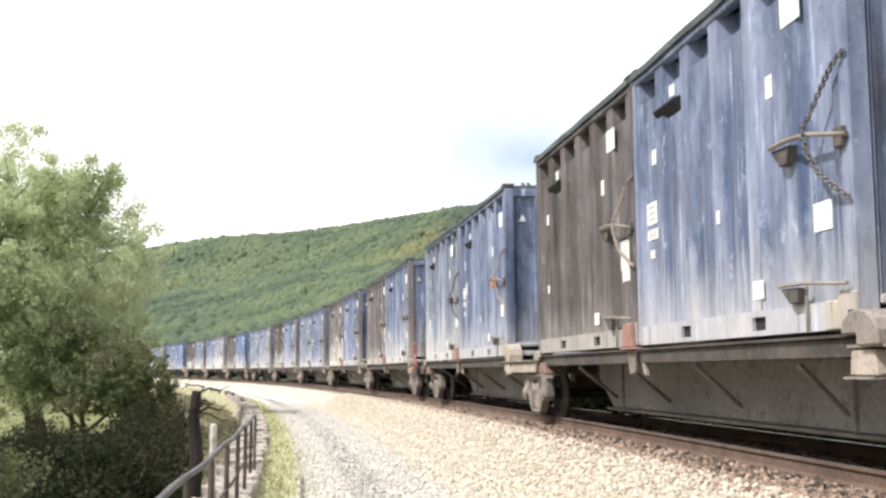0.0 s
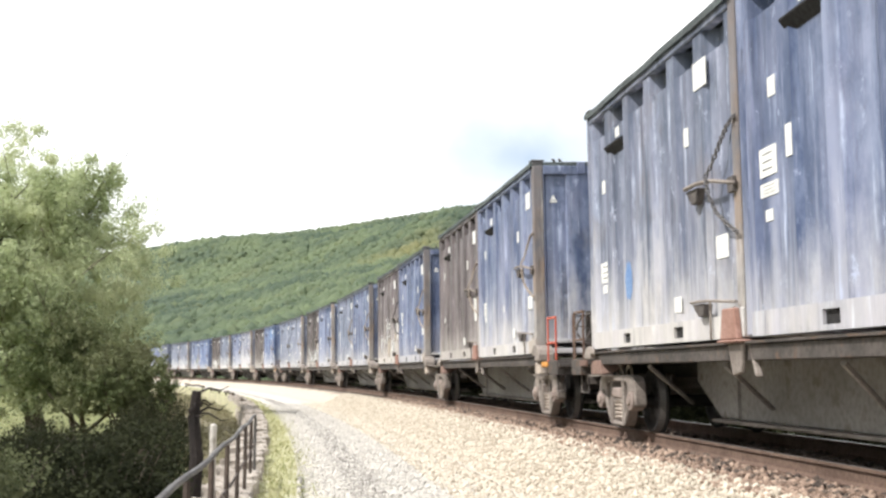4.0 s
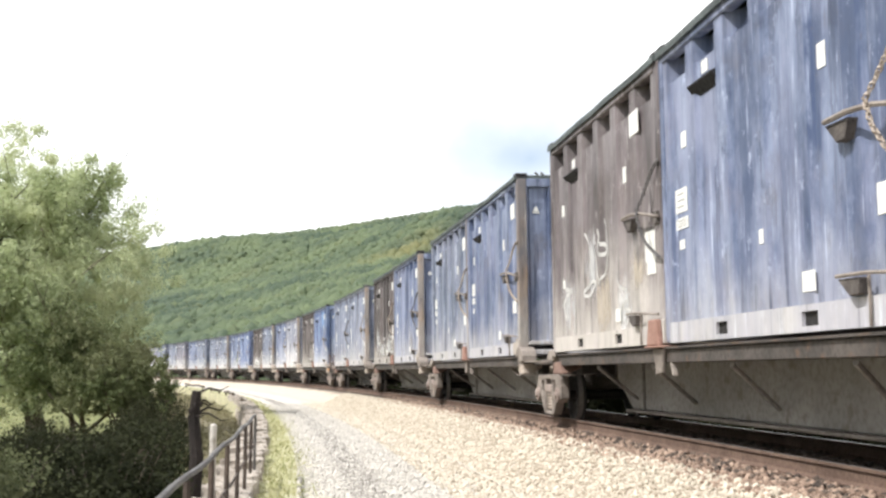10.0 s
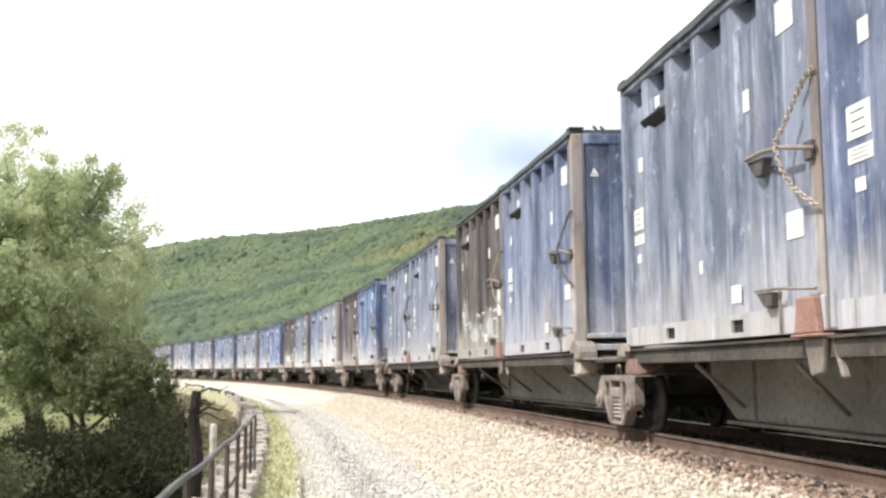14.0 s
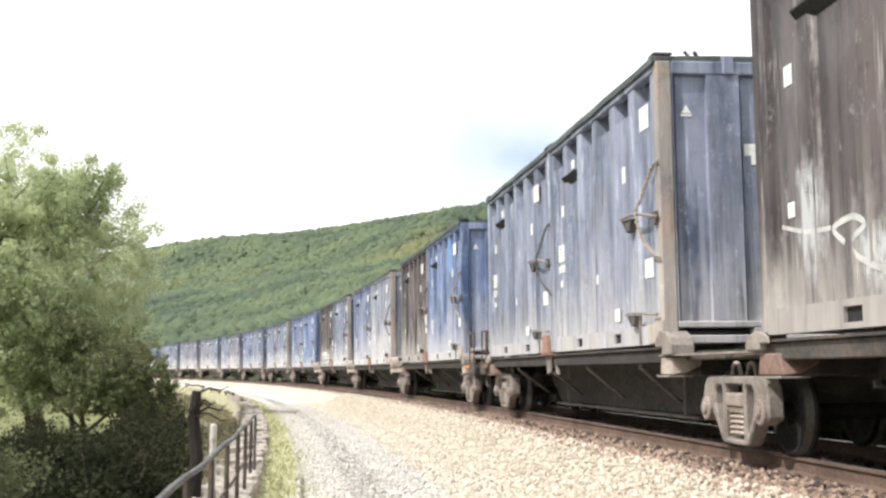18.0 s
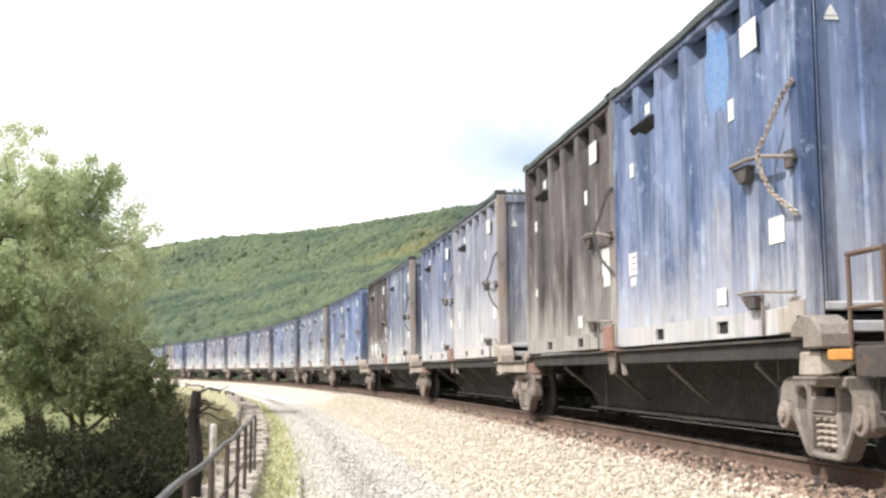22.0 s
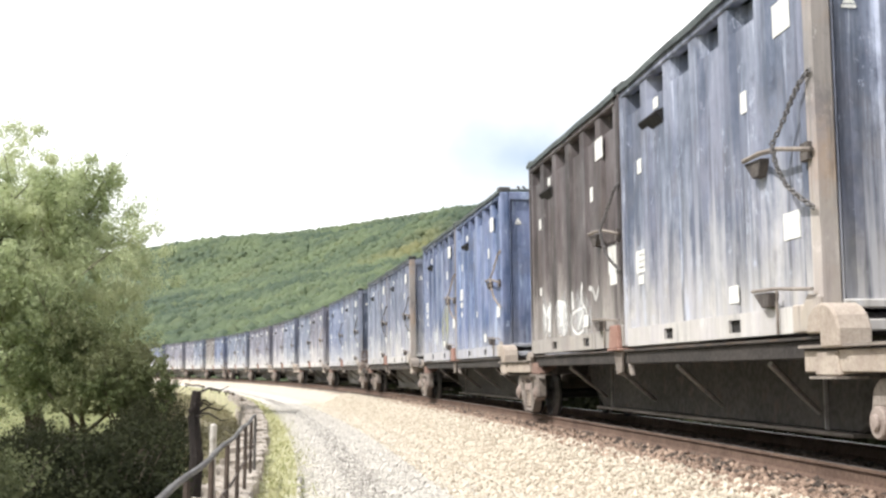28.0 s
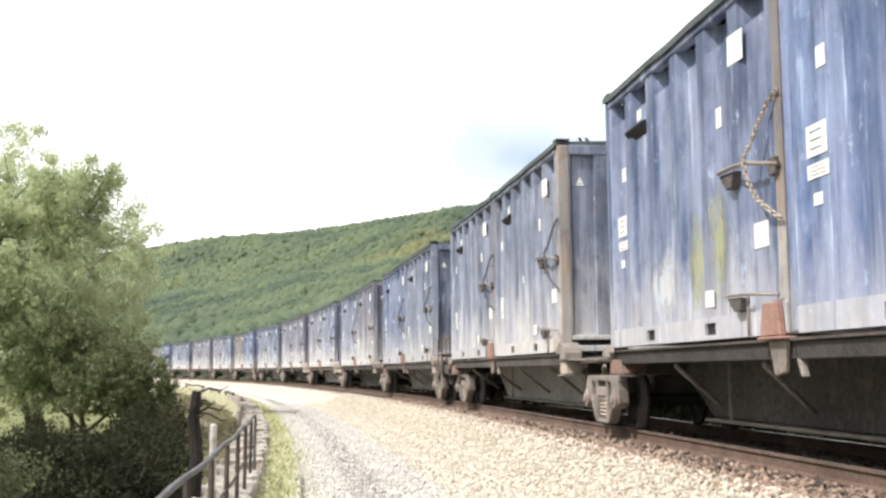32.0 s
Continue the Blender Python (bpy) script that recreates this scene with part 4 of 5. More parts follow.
        spray(top, (((0.47, 0.99), (1.04, 0.88), (1.5, 0.86)), ((1.75, 0.71), (1.55, 0.85), (1.95, 0.9), (2.2, 0.8), (1.9, 0.66), (2.45, 0.41)), ((2.7, 0.96), (2.9, 1.02), (3.2, 1.01), (3.3, 0.94)),
                    ((3.42, 1.01), (3.65, 1.04), (3.85, 0.92), (3.87, 0.59), (3.70, 0.48), (3.40, 0.59), (3.30, 0.79)), ((4.38, 1.05), (4.52, 1.1), (4.7, 1.05), (4.75, 0.94)),
                    ((4.30, 0.6), (4.26, 0.78), (4.46, 0.86), (4.55, 0.75), (4.40, 0.63)), ((5.40, 0.42), (5.08, 0.47), (5.0, 0.64), (5.06, 0.81), (5.27, 0.84), (5.45, 0.73)), ((5.12, 1.0), (5.29, 1.03), (5.42, 0.97)),
                    ((5.90, 1.05), (6.02, 1.03), (6.0, 0.91), (5.92, 0.86))), 0.055, SPRAY_THIN)
    if rear and "sprayR3" in marks:
        haze_patch(top, WHITE_MIST, 1.2, 0.60, 0.9, 0.9, white), haze_patch(top, WHITE_MIST, 2.4, 0.58, 1.0, 0.9, white), haze_patch(top, WHITE_MIST, 3.7, 0.55, 1.4, 0.9, white)
        spray(top, (((0.95, 0.38), (1.0, 0.84), (1.25, 0.62), (1.16, 0.37), (1.45, 0.85), (1.36, 0.36)), ((2.2, 0.82), (2.6, 0.75), (2.25, 0.66), (2.65, 0.59), (2.3, 0.51), (2.65, 0.41), (2.4, 0.31))), 0.13)
        spray(top, (((3.75, 0.66), (3.3, 0.62), (3.19, 0.45), (3.37, 0.26), (3.76, 0.31), (4.09, 0.43), (4.15, 0.59), (3.89, 0.7), (3.68, 0.52), (3.42, 0.33)), ((3.24, 0.95), (3.26, 0.66)),
                    ((3.71, 0.73), (3.73, 1.0), (3.92, 1.02), (3.96, 0.94)), ((4.14, 0.49), (4.2, 0.22))), 0.06)
        spray(top, (((4.27, 0.94), (4.44, 0.89), (4.59, 0.75), (4.72, 0.86), (4.88, 1.02), (4.86, 0.8), (4.85, 0.56)),), 0.10, SPRAY_THIN)
    if "bluepatch" + "FR"[rear] in marks:
        blotch(top, FRESH, 4.1 if not rear else 2.0, 2.85 if not rear else 0.88, 0.75 if not rear else 0.5, 0.95 if not rear else 0.55, seed)
    if rear and "yellowR" in marks:
        haze_patch(top, OCHRE, 3.7, 0.85, 0.75, 1.2, "pale yellow-green smear"), haze_patch(top, OCHRE, 4.4, 1.05, 0.5, 1.3, "pale yellow-green smear")
        haze_patch(top, WHITE_MIST, 2.4, 0.7, 1.4, 1.0, "white overspray")
    return tagged(top, "tall %s steel waste container on a rail car" % WORDS[kind], "container", "containers on the train")


for unit in UNITS:
    for rear in (0, 1):
        riding.append((make_container(unit, rear), front_of(unit) + LENGTH / 2 + rear * (LENGTH + PAIR_GAP), DECK))


# ---- bogies ----
WHEEL_R = 0.44


def make_bogie():
    top = new("bogie")
    for side in (-1, 1):
        half_line = [(0.66, 0.80), (0.82, 0.785), (0.91, 0.71), (0.95, 0.58), (0.96, 0.38), (0.90, 0.34), (0.87, 0.56), (0.69, 0.56), (0.665, 0.42), (0.54, 0.28), (0.39, 0.10), (0.32, 0.07)]
        window = [(0.335, 0.66), (0.38, 0.70), (0.51, 0.70), (0.57, 0.64), (0.565, 0.50), (0.49, 0.33), (0.40, 0.20), (0.355, 0.20), (0.335, 0.32)]
        middle = [(-0.265, 0.71), (0.265, 0.71), (0.255, 0.13), (-0.255, 0.13)]
        bm = bmesh.new()
        for loop in (half_line + [(-x, z) for x, z in half_line[::-1]], window, [(-x, z) for x, z in window], middle):
            vs = [bm.verts.new((x, side * 0.92, z)) for x, z in loop]
            for i in range(len(vs)):
                bm.edges.new((vs[i - 1], vs[i]))
        bmesh.ops.triangle_fill(bm, use_beauty=True, edges=bm.edges[:])
        got = bmesh.ops.extrude_face_region(bm, geom=bm.faces[:])
        bmesh.ops.translate(bm, verts=[v for v in got["geom"] if isinstance(v, bmesh.types.BMVert)], vec=(0, side * 0.17, 0))
        frame_ob = part("side_frame", bm, CAST, top, "dusty cast steel side frame", 0.018)
        boxes("bolster_end", PINK, frame_ob, (-0.235, 0.235, *sorted((side * 0.8, side * 1.10)), 0.47, 0.62), bevel=0.02)
        boxes("spring_seat", CAST, frame_ob, (-0.245, 0.245, *sorted((side * 0.9, side * 1.075)), 0.44, 0.466))
        for x in (-0.15, 0.0, 0.15):
            bm = bmesh.new()
            tube(bm, [(x + 0.065 * math.cos(a), side * 1.0 + 0.065 * math.sin(a), 0.15 + a * 0.28 / 31) for a in (i * 0.52 for i in range(61))], 0.017, 5)
            part("spring", bm, SANDY, frame_ob)
        for x in (-0.79, 0.79):
            bm = bmesh.new()
            disc(bm, (x, 0.44), 0.135, *sorted((side * 0.94, side * 1.13)), 16)
            disc(bm, (x, 0.44), 0.07, *sorted((side * 1.12, side * 1.16)), 10)
            part("bearing_cap", bm, PINK, frame_ob, "pinkish bearing cap", 0.012)
        for x in (-0.17, 0.14):
            bm = bmesh.new()
            tube(bm, [(x + 0.13 * math.cos(t), side * (0.98 - 0.05 * (x > 0)), 0.79 + 0.15 * math.sin(t)) for t in (math.pi * i / 10 for i in range(11))], 0.024, 6)
            part("spring_loop", bm, SANDY, frame_ob, "bent steel loop")
    boxes("bolster", CAST, top, (-0.2, 0.2, -0.79, 0.79, 0.46, 0.66), (-0.3, 0.3, -0.35, 0.35, 0.6, 0.82), bevel=0.02)
    for x in (-0.45, 0.45):
        bm = bmesh.new()
        tube(bm, [(x, -0.88, 0.42), (x, 0.88, 0.42)], 0.045, 6)
        part("brake_beam", bm, FRAME, top)
    for x in (-0.79, 0.79):
        bm = bmesh.new()
        tube(bm, [(0, y, 0) for y in (-1.02, -0.8, -0.4, 0.4, 0.8, 1.02)], 0.085, 12)
        axle = part("wheelset", bm, WHEEL, top)
        axle.matrix_basis = pose(x, 0, WHEEL_R)
        for side in (-1, 1):
            bm = bmesh.new()
            profile = [(0.10, 0.66), (0.13, 0.80), (0.20, 0.775), (0.36, 0.765), (0.385, 0.82), (0.43, 0.82), (0.44, 0.735), (0.47, 0.725), (0.465, 0.685), (0.385, 0.69),
                       (0.36, 0.735), (0.20, 0.725), (0.12, 0.66)]
            rings = []
            for i in range(28):
                t = 2 * math.pi * i / 28
                rings.append([bm.verts.new((r * math.cos(t), side * y, r * math.sin(t))) for r, y in profile])
            for i in range(28):
                u, v = rings[i], rings[(i + 1) % 28]
                for j in range(len(profile) - 1):
                    f = bm.faces.new((u[j], v[j], v[j + 1], u[j + 1]))
                    f.smooth = True
                    f.material_index = 1 if j == 5 else 0
            wheel = part("wheel", bm, WHEEL, axle)
            wheel.data.materials.append(TREAD)
    return tagged(top, "dusty cast steel two-axle bogie with coil springs", "bogie", "bogies under the train")


bogie_model = make_bogie()
bogie_at = []
for unit in UNITS:
    if unit % 5 == 0:
        bogie_at += [front_of(unit) + 0.16]
    if unit % 5 == 4:
        bogie_at += [front_of(unit) + 2 * LENGTH + PAIR_GAP - 0.59]
    else:
        bogie_at += [front_of(unit) + 2 * LENGTH + PAIR_GAP + UNIT_GAP / 2 - 0.2]
for i, s in enumerate(bogie_at):
    ob = bogie_model if i == 0 else copy_thing(bogie_model, Matrix())
    riding.append((ob, s, 0.0))
    for c in ob.children:
        if c.name.split(".")[0] == "wheelset":
            turning.append((c, c.matrix_basis.translation.x))


# ---- the flat cars that carry the containers ----
def bar(name, material, parent, a, b, r, label=""):
    bm = bmesh.new()
    tube(bm, [a, b], r, 6)
    return part(name, bm, material, parent, label)


# oil grime, and near black for the shade under the car ends
SHADE_GRIME = surface("oily_grime_and_shade", (0.03, 0.027, 0.026), (0.06, 0.052, 0.048), 5, 0.85)


def make_car(kind, plate=False, red=False, warned=False, oily=False):
    """A low spine car. x = 0 in the middle of its load; kind: 'front', 'middle' or 'rear' of its set."""
    top = new("spine_car")
    half = LENGTH + PAIR_GAP / 2                      # the ends of the load
    nose = half + (1.55 if kind == "front" else UNIT_GAP / 2 - 0.12)
    tail = -half - (1.55 if kind == "rear" else UNIT_GAP / 2 - 0.12)
    fb, rb = (half - 1.3 if kind == "front" else half - 0.5), (-half + 1.9 if kind == "rear" else -half + 0.5)
    bm = bmesh.new()
    prism(bm, [(fb, 0.98), (rb, 0.98), (rb, 0.70), (rb + 0.9, 0.24), (fb - 0.9, 0.24), (fb, 0.70)], "y", -0.33, 0.33)
    part("centre_sill", bm, DARK_SILL if oily else SILL, top, "deep oil-dark centre sill" if oily else "deep grey dusty centre sill", 0.02)
    # sill ends split off near black: the shade of the gaps is their colour
    boxes("draft_sill", SHADE_GRIME, top, (fb, nose, -0.32, 0.32, 0.76, 0.97), bevel=0.02)
    boxes("draft_sill", SHADE_GRIME, top, (tail, rb, -0.32, 0.32, 0.76, 0.97), bevel=0.02)
    boxes("bottom_flange", CAST, top, (rb + 0.85, fb - 0.85, -0.44, 0.44, 0.20, 0.24), bevel=0.008)
    for x in (rb + 1.6, fb - 1.6):
        for side in (-1, 1):
            boxes("web_stiffener", SILL, top, (x - 0.015, x + 0.015, *sorted((side * 0.33, side * 0.37)), 0.24, 0.96))
    for side in (-1, 1):
        boxes("side_sill", SHADE_GRIME if oily else FRAME, top, (-half - 0.1, half + 0.1, *sorted((side * 1.13, side * 1.27)), 0.955, 1.12), bevel=0.012)
        boxes("sill_lip", FRAME, top, (-half - 0.1, half + 0.1, *sorted((side * 1.12, side * 1.31)), 1.125, 1.15))
        for k in range(4):
            x = -half + 2.0 + k * (2 * half - 4.0) / 3
            bm = bmesh.new()
            tube(bm, [(x + 0.45, side * 1.16, 0.92), (x - 0.25, side * 0.36, 0.42)], 0.03, 6)
            part("brace", bm, SILL, top)
        # brackets that hold the containers' corners
        bm = bmesh.new()
        prism(bm, [(-0.44, 0.30), (-0.10, 0.30), (-0.03, -0.02), (-0.52, -0.02)], "y", *sorted((side * 1.30, side * 1.37)))
        prism(bm, [(-0.54, -0.022), (0.05, -0.022), (0.05, -0.05), (-0.54, -0.05)], "y", *sorted((side * 1.14, side * 1.40)))
        bmesh.ops.transform(bm, matrix=Matrix.Translation((0, 0, 1.19)), verts=bm.verts)
        part("middle_bracket", bm, SALMON, top, "faded salmon-red container bracket", 0.015)
        bm = bmesh.new()
        prism(bm, [(-0.42, 0.0), (0.0, 0.0), (-0.06, -0.30), (-0.30, -0.33)], "y", *sorted((side * 1.275, side * 1.325)))
        prism(bm, [(0.0, 0.0), (0.06, 0.0), (0.22, -0.34), (0.16, -0.34)], "y", *sorted((side * 1.20, side * 1.27)))
        bmesh.ops.transform(bm, matrix=Matrix.Translation((0, 0, 1.136)), verts=bm.verts)
        part("bracket_foot", bm, CAST, top, "", 0.012)
        for end in (-1, 1):
            # a flared box that tapers inwards under the corner
            (a, b), (c, d) = ((half - 0.20, half + 0.18), (half - 0.24, half + 0.22)) if end > 0 else ((-half - 0.13, -half + 0.34), (-half - 0.18, -half + 0.46))
            bm = bmesh.new()
            rings = [[bm.verts.new((x, side * y, z)) for x, z in ((a, 1.02), (b, 1.02), (b + k * (d - b), low), (a + k * (c - a), low))] for y, low, k in ((1.30, 0.81, 1.0), (1.12, 0.83, 1.0), (0.92, 0.93, 0.5))]
            for u, v in zip(rings, rings[1:]):
                for i in range(4):
                    bm.faces.new((u[i - 1], u[i], v[i], v[i - 1]))
            bm.faces.new(rings[0]), bm.faces.new(rings[-1])
            part("end_bracket", bm, SANDY if end > 0 else PEDESTAL, top, "", 0.014)
            boxes("bracket_plate", CAST, top, (c - 0.03, d + 0.03, *sorted((side * 1.05, side * 1.34)), 0.785, 0.806))
            bm = bmesh.new()
            prism(bm, [(half + 0.010, 1.045), (half + 0.36, 1.045), (half + 0.36, 1.24), (half + 0.31, 1.38), (half + 0.22, 1.47), (half + 0.11, 1.515), (half + 0.010, 1.52)], "y", *sorted((side * 1.06, side * 1.36)))
            prism(bm, [(half - 0.26, 1.20), (half + 0.008, 1.20), (half + 0.008, 1.52), (half - 0.10, 1.49), (half - 0.22, 1.39)], "y", *sorted((side * 1.325, side * 1.36)))
            low = 0.8 if plate and end > 0 else 0.62 if end > 0 else 0.4
            bmesh.ops.transform(bm, matrix=Matrix.Translation((0, 0, 1.045)) @ Matrix.Diagonal((end, 1, low, 1)) @ Matrix.Translation((0, 0, -1.045)), verts=bm.verts)
            part("corner_stop", bm, SANDY if plate and end > 0 else CAST, top, "rounded dust-caked corner stop", 0.02)
    if plate:
        for side in (-1, 1):
            boxes("side_plate", SANDY, top, (half - 0.5, half + 2.35, *sorted((side * 1.22, side * 1.275)), 0.84, 1.03), label="long dusty side plate", bevel=0.01)
            boxes("plate_lip", CAST, top, (half - 0.5, half + 2.35, *sorted((side * 1.10, side * 1.33)), 1.05, 1.075))
    for end in (-1, 1):
        boxes("end_crossbeam", SHADE_GRIME, top, (*sorted((end * (half - 0.3), end * (half + 0.12))), -0.9, 0.9, 0.80, 1.10), bevel=0.02)
    for end, is_end in ((1, kind == "front"), (-1, kind == "rear")):
        def X(v):
            return end * (half + v)
        def bx(name, mat, a, b, y0, y1, z0, z1, label="", bevel=0.01):
            return boxes(name, mat, top, (*sorted((X(a), X(b))), y0, y1, z0, z1), label=label, bevel=bevel)
        if is_end:
            bx("end_platform", FRAME, 0.55, 1.6, -1.28, 1.28, 0.93, 1.0)
            bx("warning_plate", YELLOW if warned else PEDESTAL, 0.40, 0.82, -1.32, -1.285, 0.94, 1.03, "orange-yellow plate" if warned else "")
            bx("step_box", FRAME, 0.86, 1.5, -1.30, -1.0, 0.80, 1.05)
            for a in (0.75, 1.34):
                bar("handrail_post", RED if red else RUST, top, (X(a), -1.27, 0.95), (X(a), -1.27, 1.82), 0.021, "handrail post")
            bar("handrail", RED if red else RUST, top, (X(0.73), -1.27, 1.80), (X(1.36), -1.27, 1.80), 0.024)
            bar("handrail", RED if red else RUST, top, (X(0.73), -1.27, 1.36), (X(1.36), -1.27, 1.36), 0.02)
            for a in (0.75, 1.34):
                bar("handrail_post", RUST, top, (X(a), 1.27, 0.95), (X(a), 1.27, 1.82), 0.021)
            # hand brake stand: two posts, a column, a spoked wheel with its chain box
            for y in (-0.86, -0.20):
                bar("stand_post", RUST, top, (X(0.98), y, 0.90), (X(0.98), y, 1.86), 0.026)
            for z in (1.16, 1.84):
                bar("stand_rail", FRAME, top, (X(0.98), -0.86, z), (X(0.98), -0.20, z), 0.02)
            wheel = Vector((X(1.06), -0.55, 1.60))
            bm = bmesh.new()
            tube(bm, [wheel + Vector((0, 0.27 * math.cos(t), 0.27 * math.sin(t))) for t in (k * math.pi / 9 for k in range(19))], 0.022, 6)
            brake = part("brake_wheel", bm, LATCH, top, "rusty hand brake wheel")
            for k in range(5):
                t = 0.4 + k * 2 * math.pi / 5
                bar("spoke", LATCH, brake, wheel, wheel + Vector((0.0, 0.27 * math.cos(t), 0.27 * math.sin(t))), 0.013)
            bx("brake_column", FRAME, 0.92, 1.03, -0.63, -0.49, 0.98, 1.93)
            bx("chain_box", LATCH, 0.90, 1.04, -0.66, -0.44, 1.20, 1.44)
            bm = bmesh.new()
            tube(bm, [(X(1.02), -0.44, 1.42), (X(1.05), -0.30, 1.25), (X(1.03), -0.34, 1.05), (X(1.02), -0.46, 0.92)], 0.016, 6)
            part("brake_chain", bm, LATCH, top)
            bx("coupler_shank", CAST, 1.5, 1.86, -0.10, 0.10, 0.74, 0.94)
            bm = bmesh.new()
            prism(bm, [(X(1.80), -0.16), (X(2.02), -0.20), (X(2.05), 0.02), (X(1.94), 0.05), (X(2.02), 0.16), (X(1.84), 0.18)], "z", 0.70, 0.98)
            part("coupler_knuckle", bm, CAST, top, "", 0.02)
            bm = bmesh.new()
            tube(bm, [(X(1.5), -0.35, 0.85), (X(1.75), -0.36, 0.60), (X(1.98), -0.30, 0.48)], 0.03, 6)
            part("air_hose", bm, DARK, top)
            for y in (-1.15, 1.15):
                bm = bmesh.new()
                tube(bm, [(X(0.95), y, 0.90), (X(0.95), y, 0.52), (X(1.40), y, 0.52), (X(1.40), y, 0.90)], 0.022, 6)
                part("stirrup_step", bm, LATCH, top)
        else:
            if end > 0 and not plate:
                for y in (-1, 1):
                    boxes("walkway_edge", CAST, top, (half - 0.25, half + UNIT_GAP - 0.1, *sorted((y * 1.15, y * 1.31)), 1.035, 1.06), label="thin dusty plate edge")
            # plate added across the gap to keep light off the bogie
            bx("end_deck", FRAME, -0.05, UNIT_GAP / 2 - 0.14, -1.10, 1.10, 0.985, 1.03, "dark deck plate added over the bogie to shade it")
            bx("joint_casting", SHADE_GRIME, UNIT_GAP / 2 - 0.5, UNIT_GAP / 2 - 0.03, -0.30, 0.30, 0.80, 1.02, "", 0.03)
            bm = bmesh.new()
            tube(bm, [(X(0.62), -0.55, 0.94), (X(1.1), -0.56, 0.84), (X(UNIT_GAP / 2 - 0.02), -0.52, 0.86)], 0.025, 6)
            part("air_pipe", bm, FRAME, top)
    return tagged(top, "low dark spine rail car with dusty brackets", "rail car", "cars of the train")


models = {}
for unit in UNITS:
    kind = "front" if unit % 5 == 0 else "rear" if unit % 5 == 4 else "middle"
    plate = unit in (-1, 6, 7, 8, 12, 13)
    key = (kind, plate, unit == 0, unit in (0, 5), unit in (4, 5, 6, 7, 8, 11, 13))
    if key in models:
        car = copy_thing(models[key], Matrix())
    else:
        car = models[key] = make_car(*key)
    riding.append((car, front_of(unit) + LENGTH + PAIR_GAP / 2, 0.0))


def motions():
    for ob, s, z in riding:
        walk(ob, [(float(t), ride(s - rolled(t), z)) for t in range(0, 33)])
    for ob, x in turning:
        walk(ob, [(t / 10, pose(x, 0, WHEEL_R) @ Matrix.Rotation(rolled(t / 10) / WHEEL_R, 4, "Y")) for t in range(0, 321)])


WEED = leaf_material("dry_weeds", (0.11, 0.105, 0.06), (0.24, 0.225, 0.13), (0.28, 0.25, 0.16), 0.3)


# ---- sleepers ----
def make_sleepers():
    rng = random.Random(8)
    bm = bmesh.new()
    box(bm, -0.115, 0.115, -1.3, 1.3, -0.36, -0.185)
    me = shared("sleeper", bm, 0.012)
    plate = one_box(-0.10, 0.10, -0.17, 0.17, -0.186, -0.172)
    bed = tagged(new("track_bed"), "row of dark timber sleepers under the rails", "sleepers", kind="structure")
    for i in range(176):
        s = -12 + 0.54 * i
        at = ride(s, rng.uniform(-0.012, 0.006)) @ Matrix.Rotation(rng.uniform(-0.012, 0.012), 4, "Z") @ Matrix.Translation((0, rng.uniform(-0.05, 0.05), 0))
        put("sleeper", me, TIMBER, bed, "", at)
        if s < 45:
            for y in (-0.753, 0.753):
                put("tie_plate", plate, RUST, bed, "", ride(s) @ Matrix.Translation((0, y, 0)))


# ---- ballast stones ----
def stone_field(name, label, count, s0, s1, o0, o1, size, material, seed):
    rng = np.random.default_rng(seed)
    base = np.array([(1, 0, 0), (-1, 0, 0), (0, 1, 0), (0, -1, 0), (0, 0, 1), (0, 0, -1)], float)
    tri = np.array([(0, 2, 4), (2, 1, 4), (1, 3, 4), (3, 0, 4), (2, 0, 5), (1, 2, 5), (3, 1, 5), (0, 3, 5)])
    u = rng.random(count)
    s = s0 + (s1 - s0) * u ** 1.5
    o = rng.uniform(o0, o1, count)
    h = BEND - s / RADIUS
    x, y = CENTRE[0] + (RADIUS - o) * np.cos(h), CENTRE[1] - (RADIUS - o) * np.sin(h)
    z = relief(o, x, y)
    k = size * (0.5 + rng.random(count) ** 2 * 1.1)
    v = base[None] * (0.6 + 0.7 * rng.random((count, 6, 1)))
    a = rng.uniform(0, 2 * np.pi, count)
    t = rng.normal(size=(count, 3)) * 0.5
    c, n = np.cos(a)[:, None], np.sin(a)[:, None]
    vx, vy, vz = v[..., 0] * c - v[..., 1] * n, v[..., 0] * n + v[..., 1] * c, v[..., 2] * 0.75
    vz = vz + vx * t[:, :1] * 0.5 + vy * t[:, 1:2] * 0.5
    P = np.stack([vx, vy, vz], -1) * k[:, None, None] + np.stack([x, y, z + k * 0.25], -1)[:, None, :]
    F = (tri[None] + 6 * np.arange(count)[:, None, None]).reshape(-1, 3)
    tagged(new(name, sheet_mesh(name, P.reshape(-1, 3), F, material, 3)), label, "gravel", kind="stuff")


def stone_material(name, dark, light):
    n = Nodes(name, 0.95)
    r = n.t.nodes.new("ShaderNodeNewGeometry").outputs["Random Per Island"]
    c = n.mix(r, dark, light)
    c = n.mix(n.ramp(n.noise(n.place(), 30, 3), 0.4, 0.7, 0, 0.4), c, dark)
    return n.done(c)


stone_field("ballast", "tan crushed ballast stones", 57000, 5, 60, 1.52, 3.8, 0.034, stone_material("tan_ballast", (0.34, 0.29, 0.228), (0.66, 0.60, 0.50)), 1)
# bed stones carry brown stain and, in their colour, the train's shade
stone_field("bed_ballast", "brown stained ballast between the rails, darkened for the train's shade", 9000, 5, 50, -1.6, 1.35, 0.045, stone_material("stained_shaded_ballast", (0.04, 0.031, 0.027), (0.14, 0.108, 0.088)), 2)
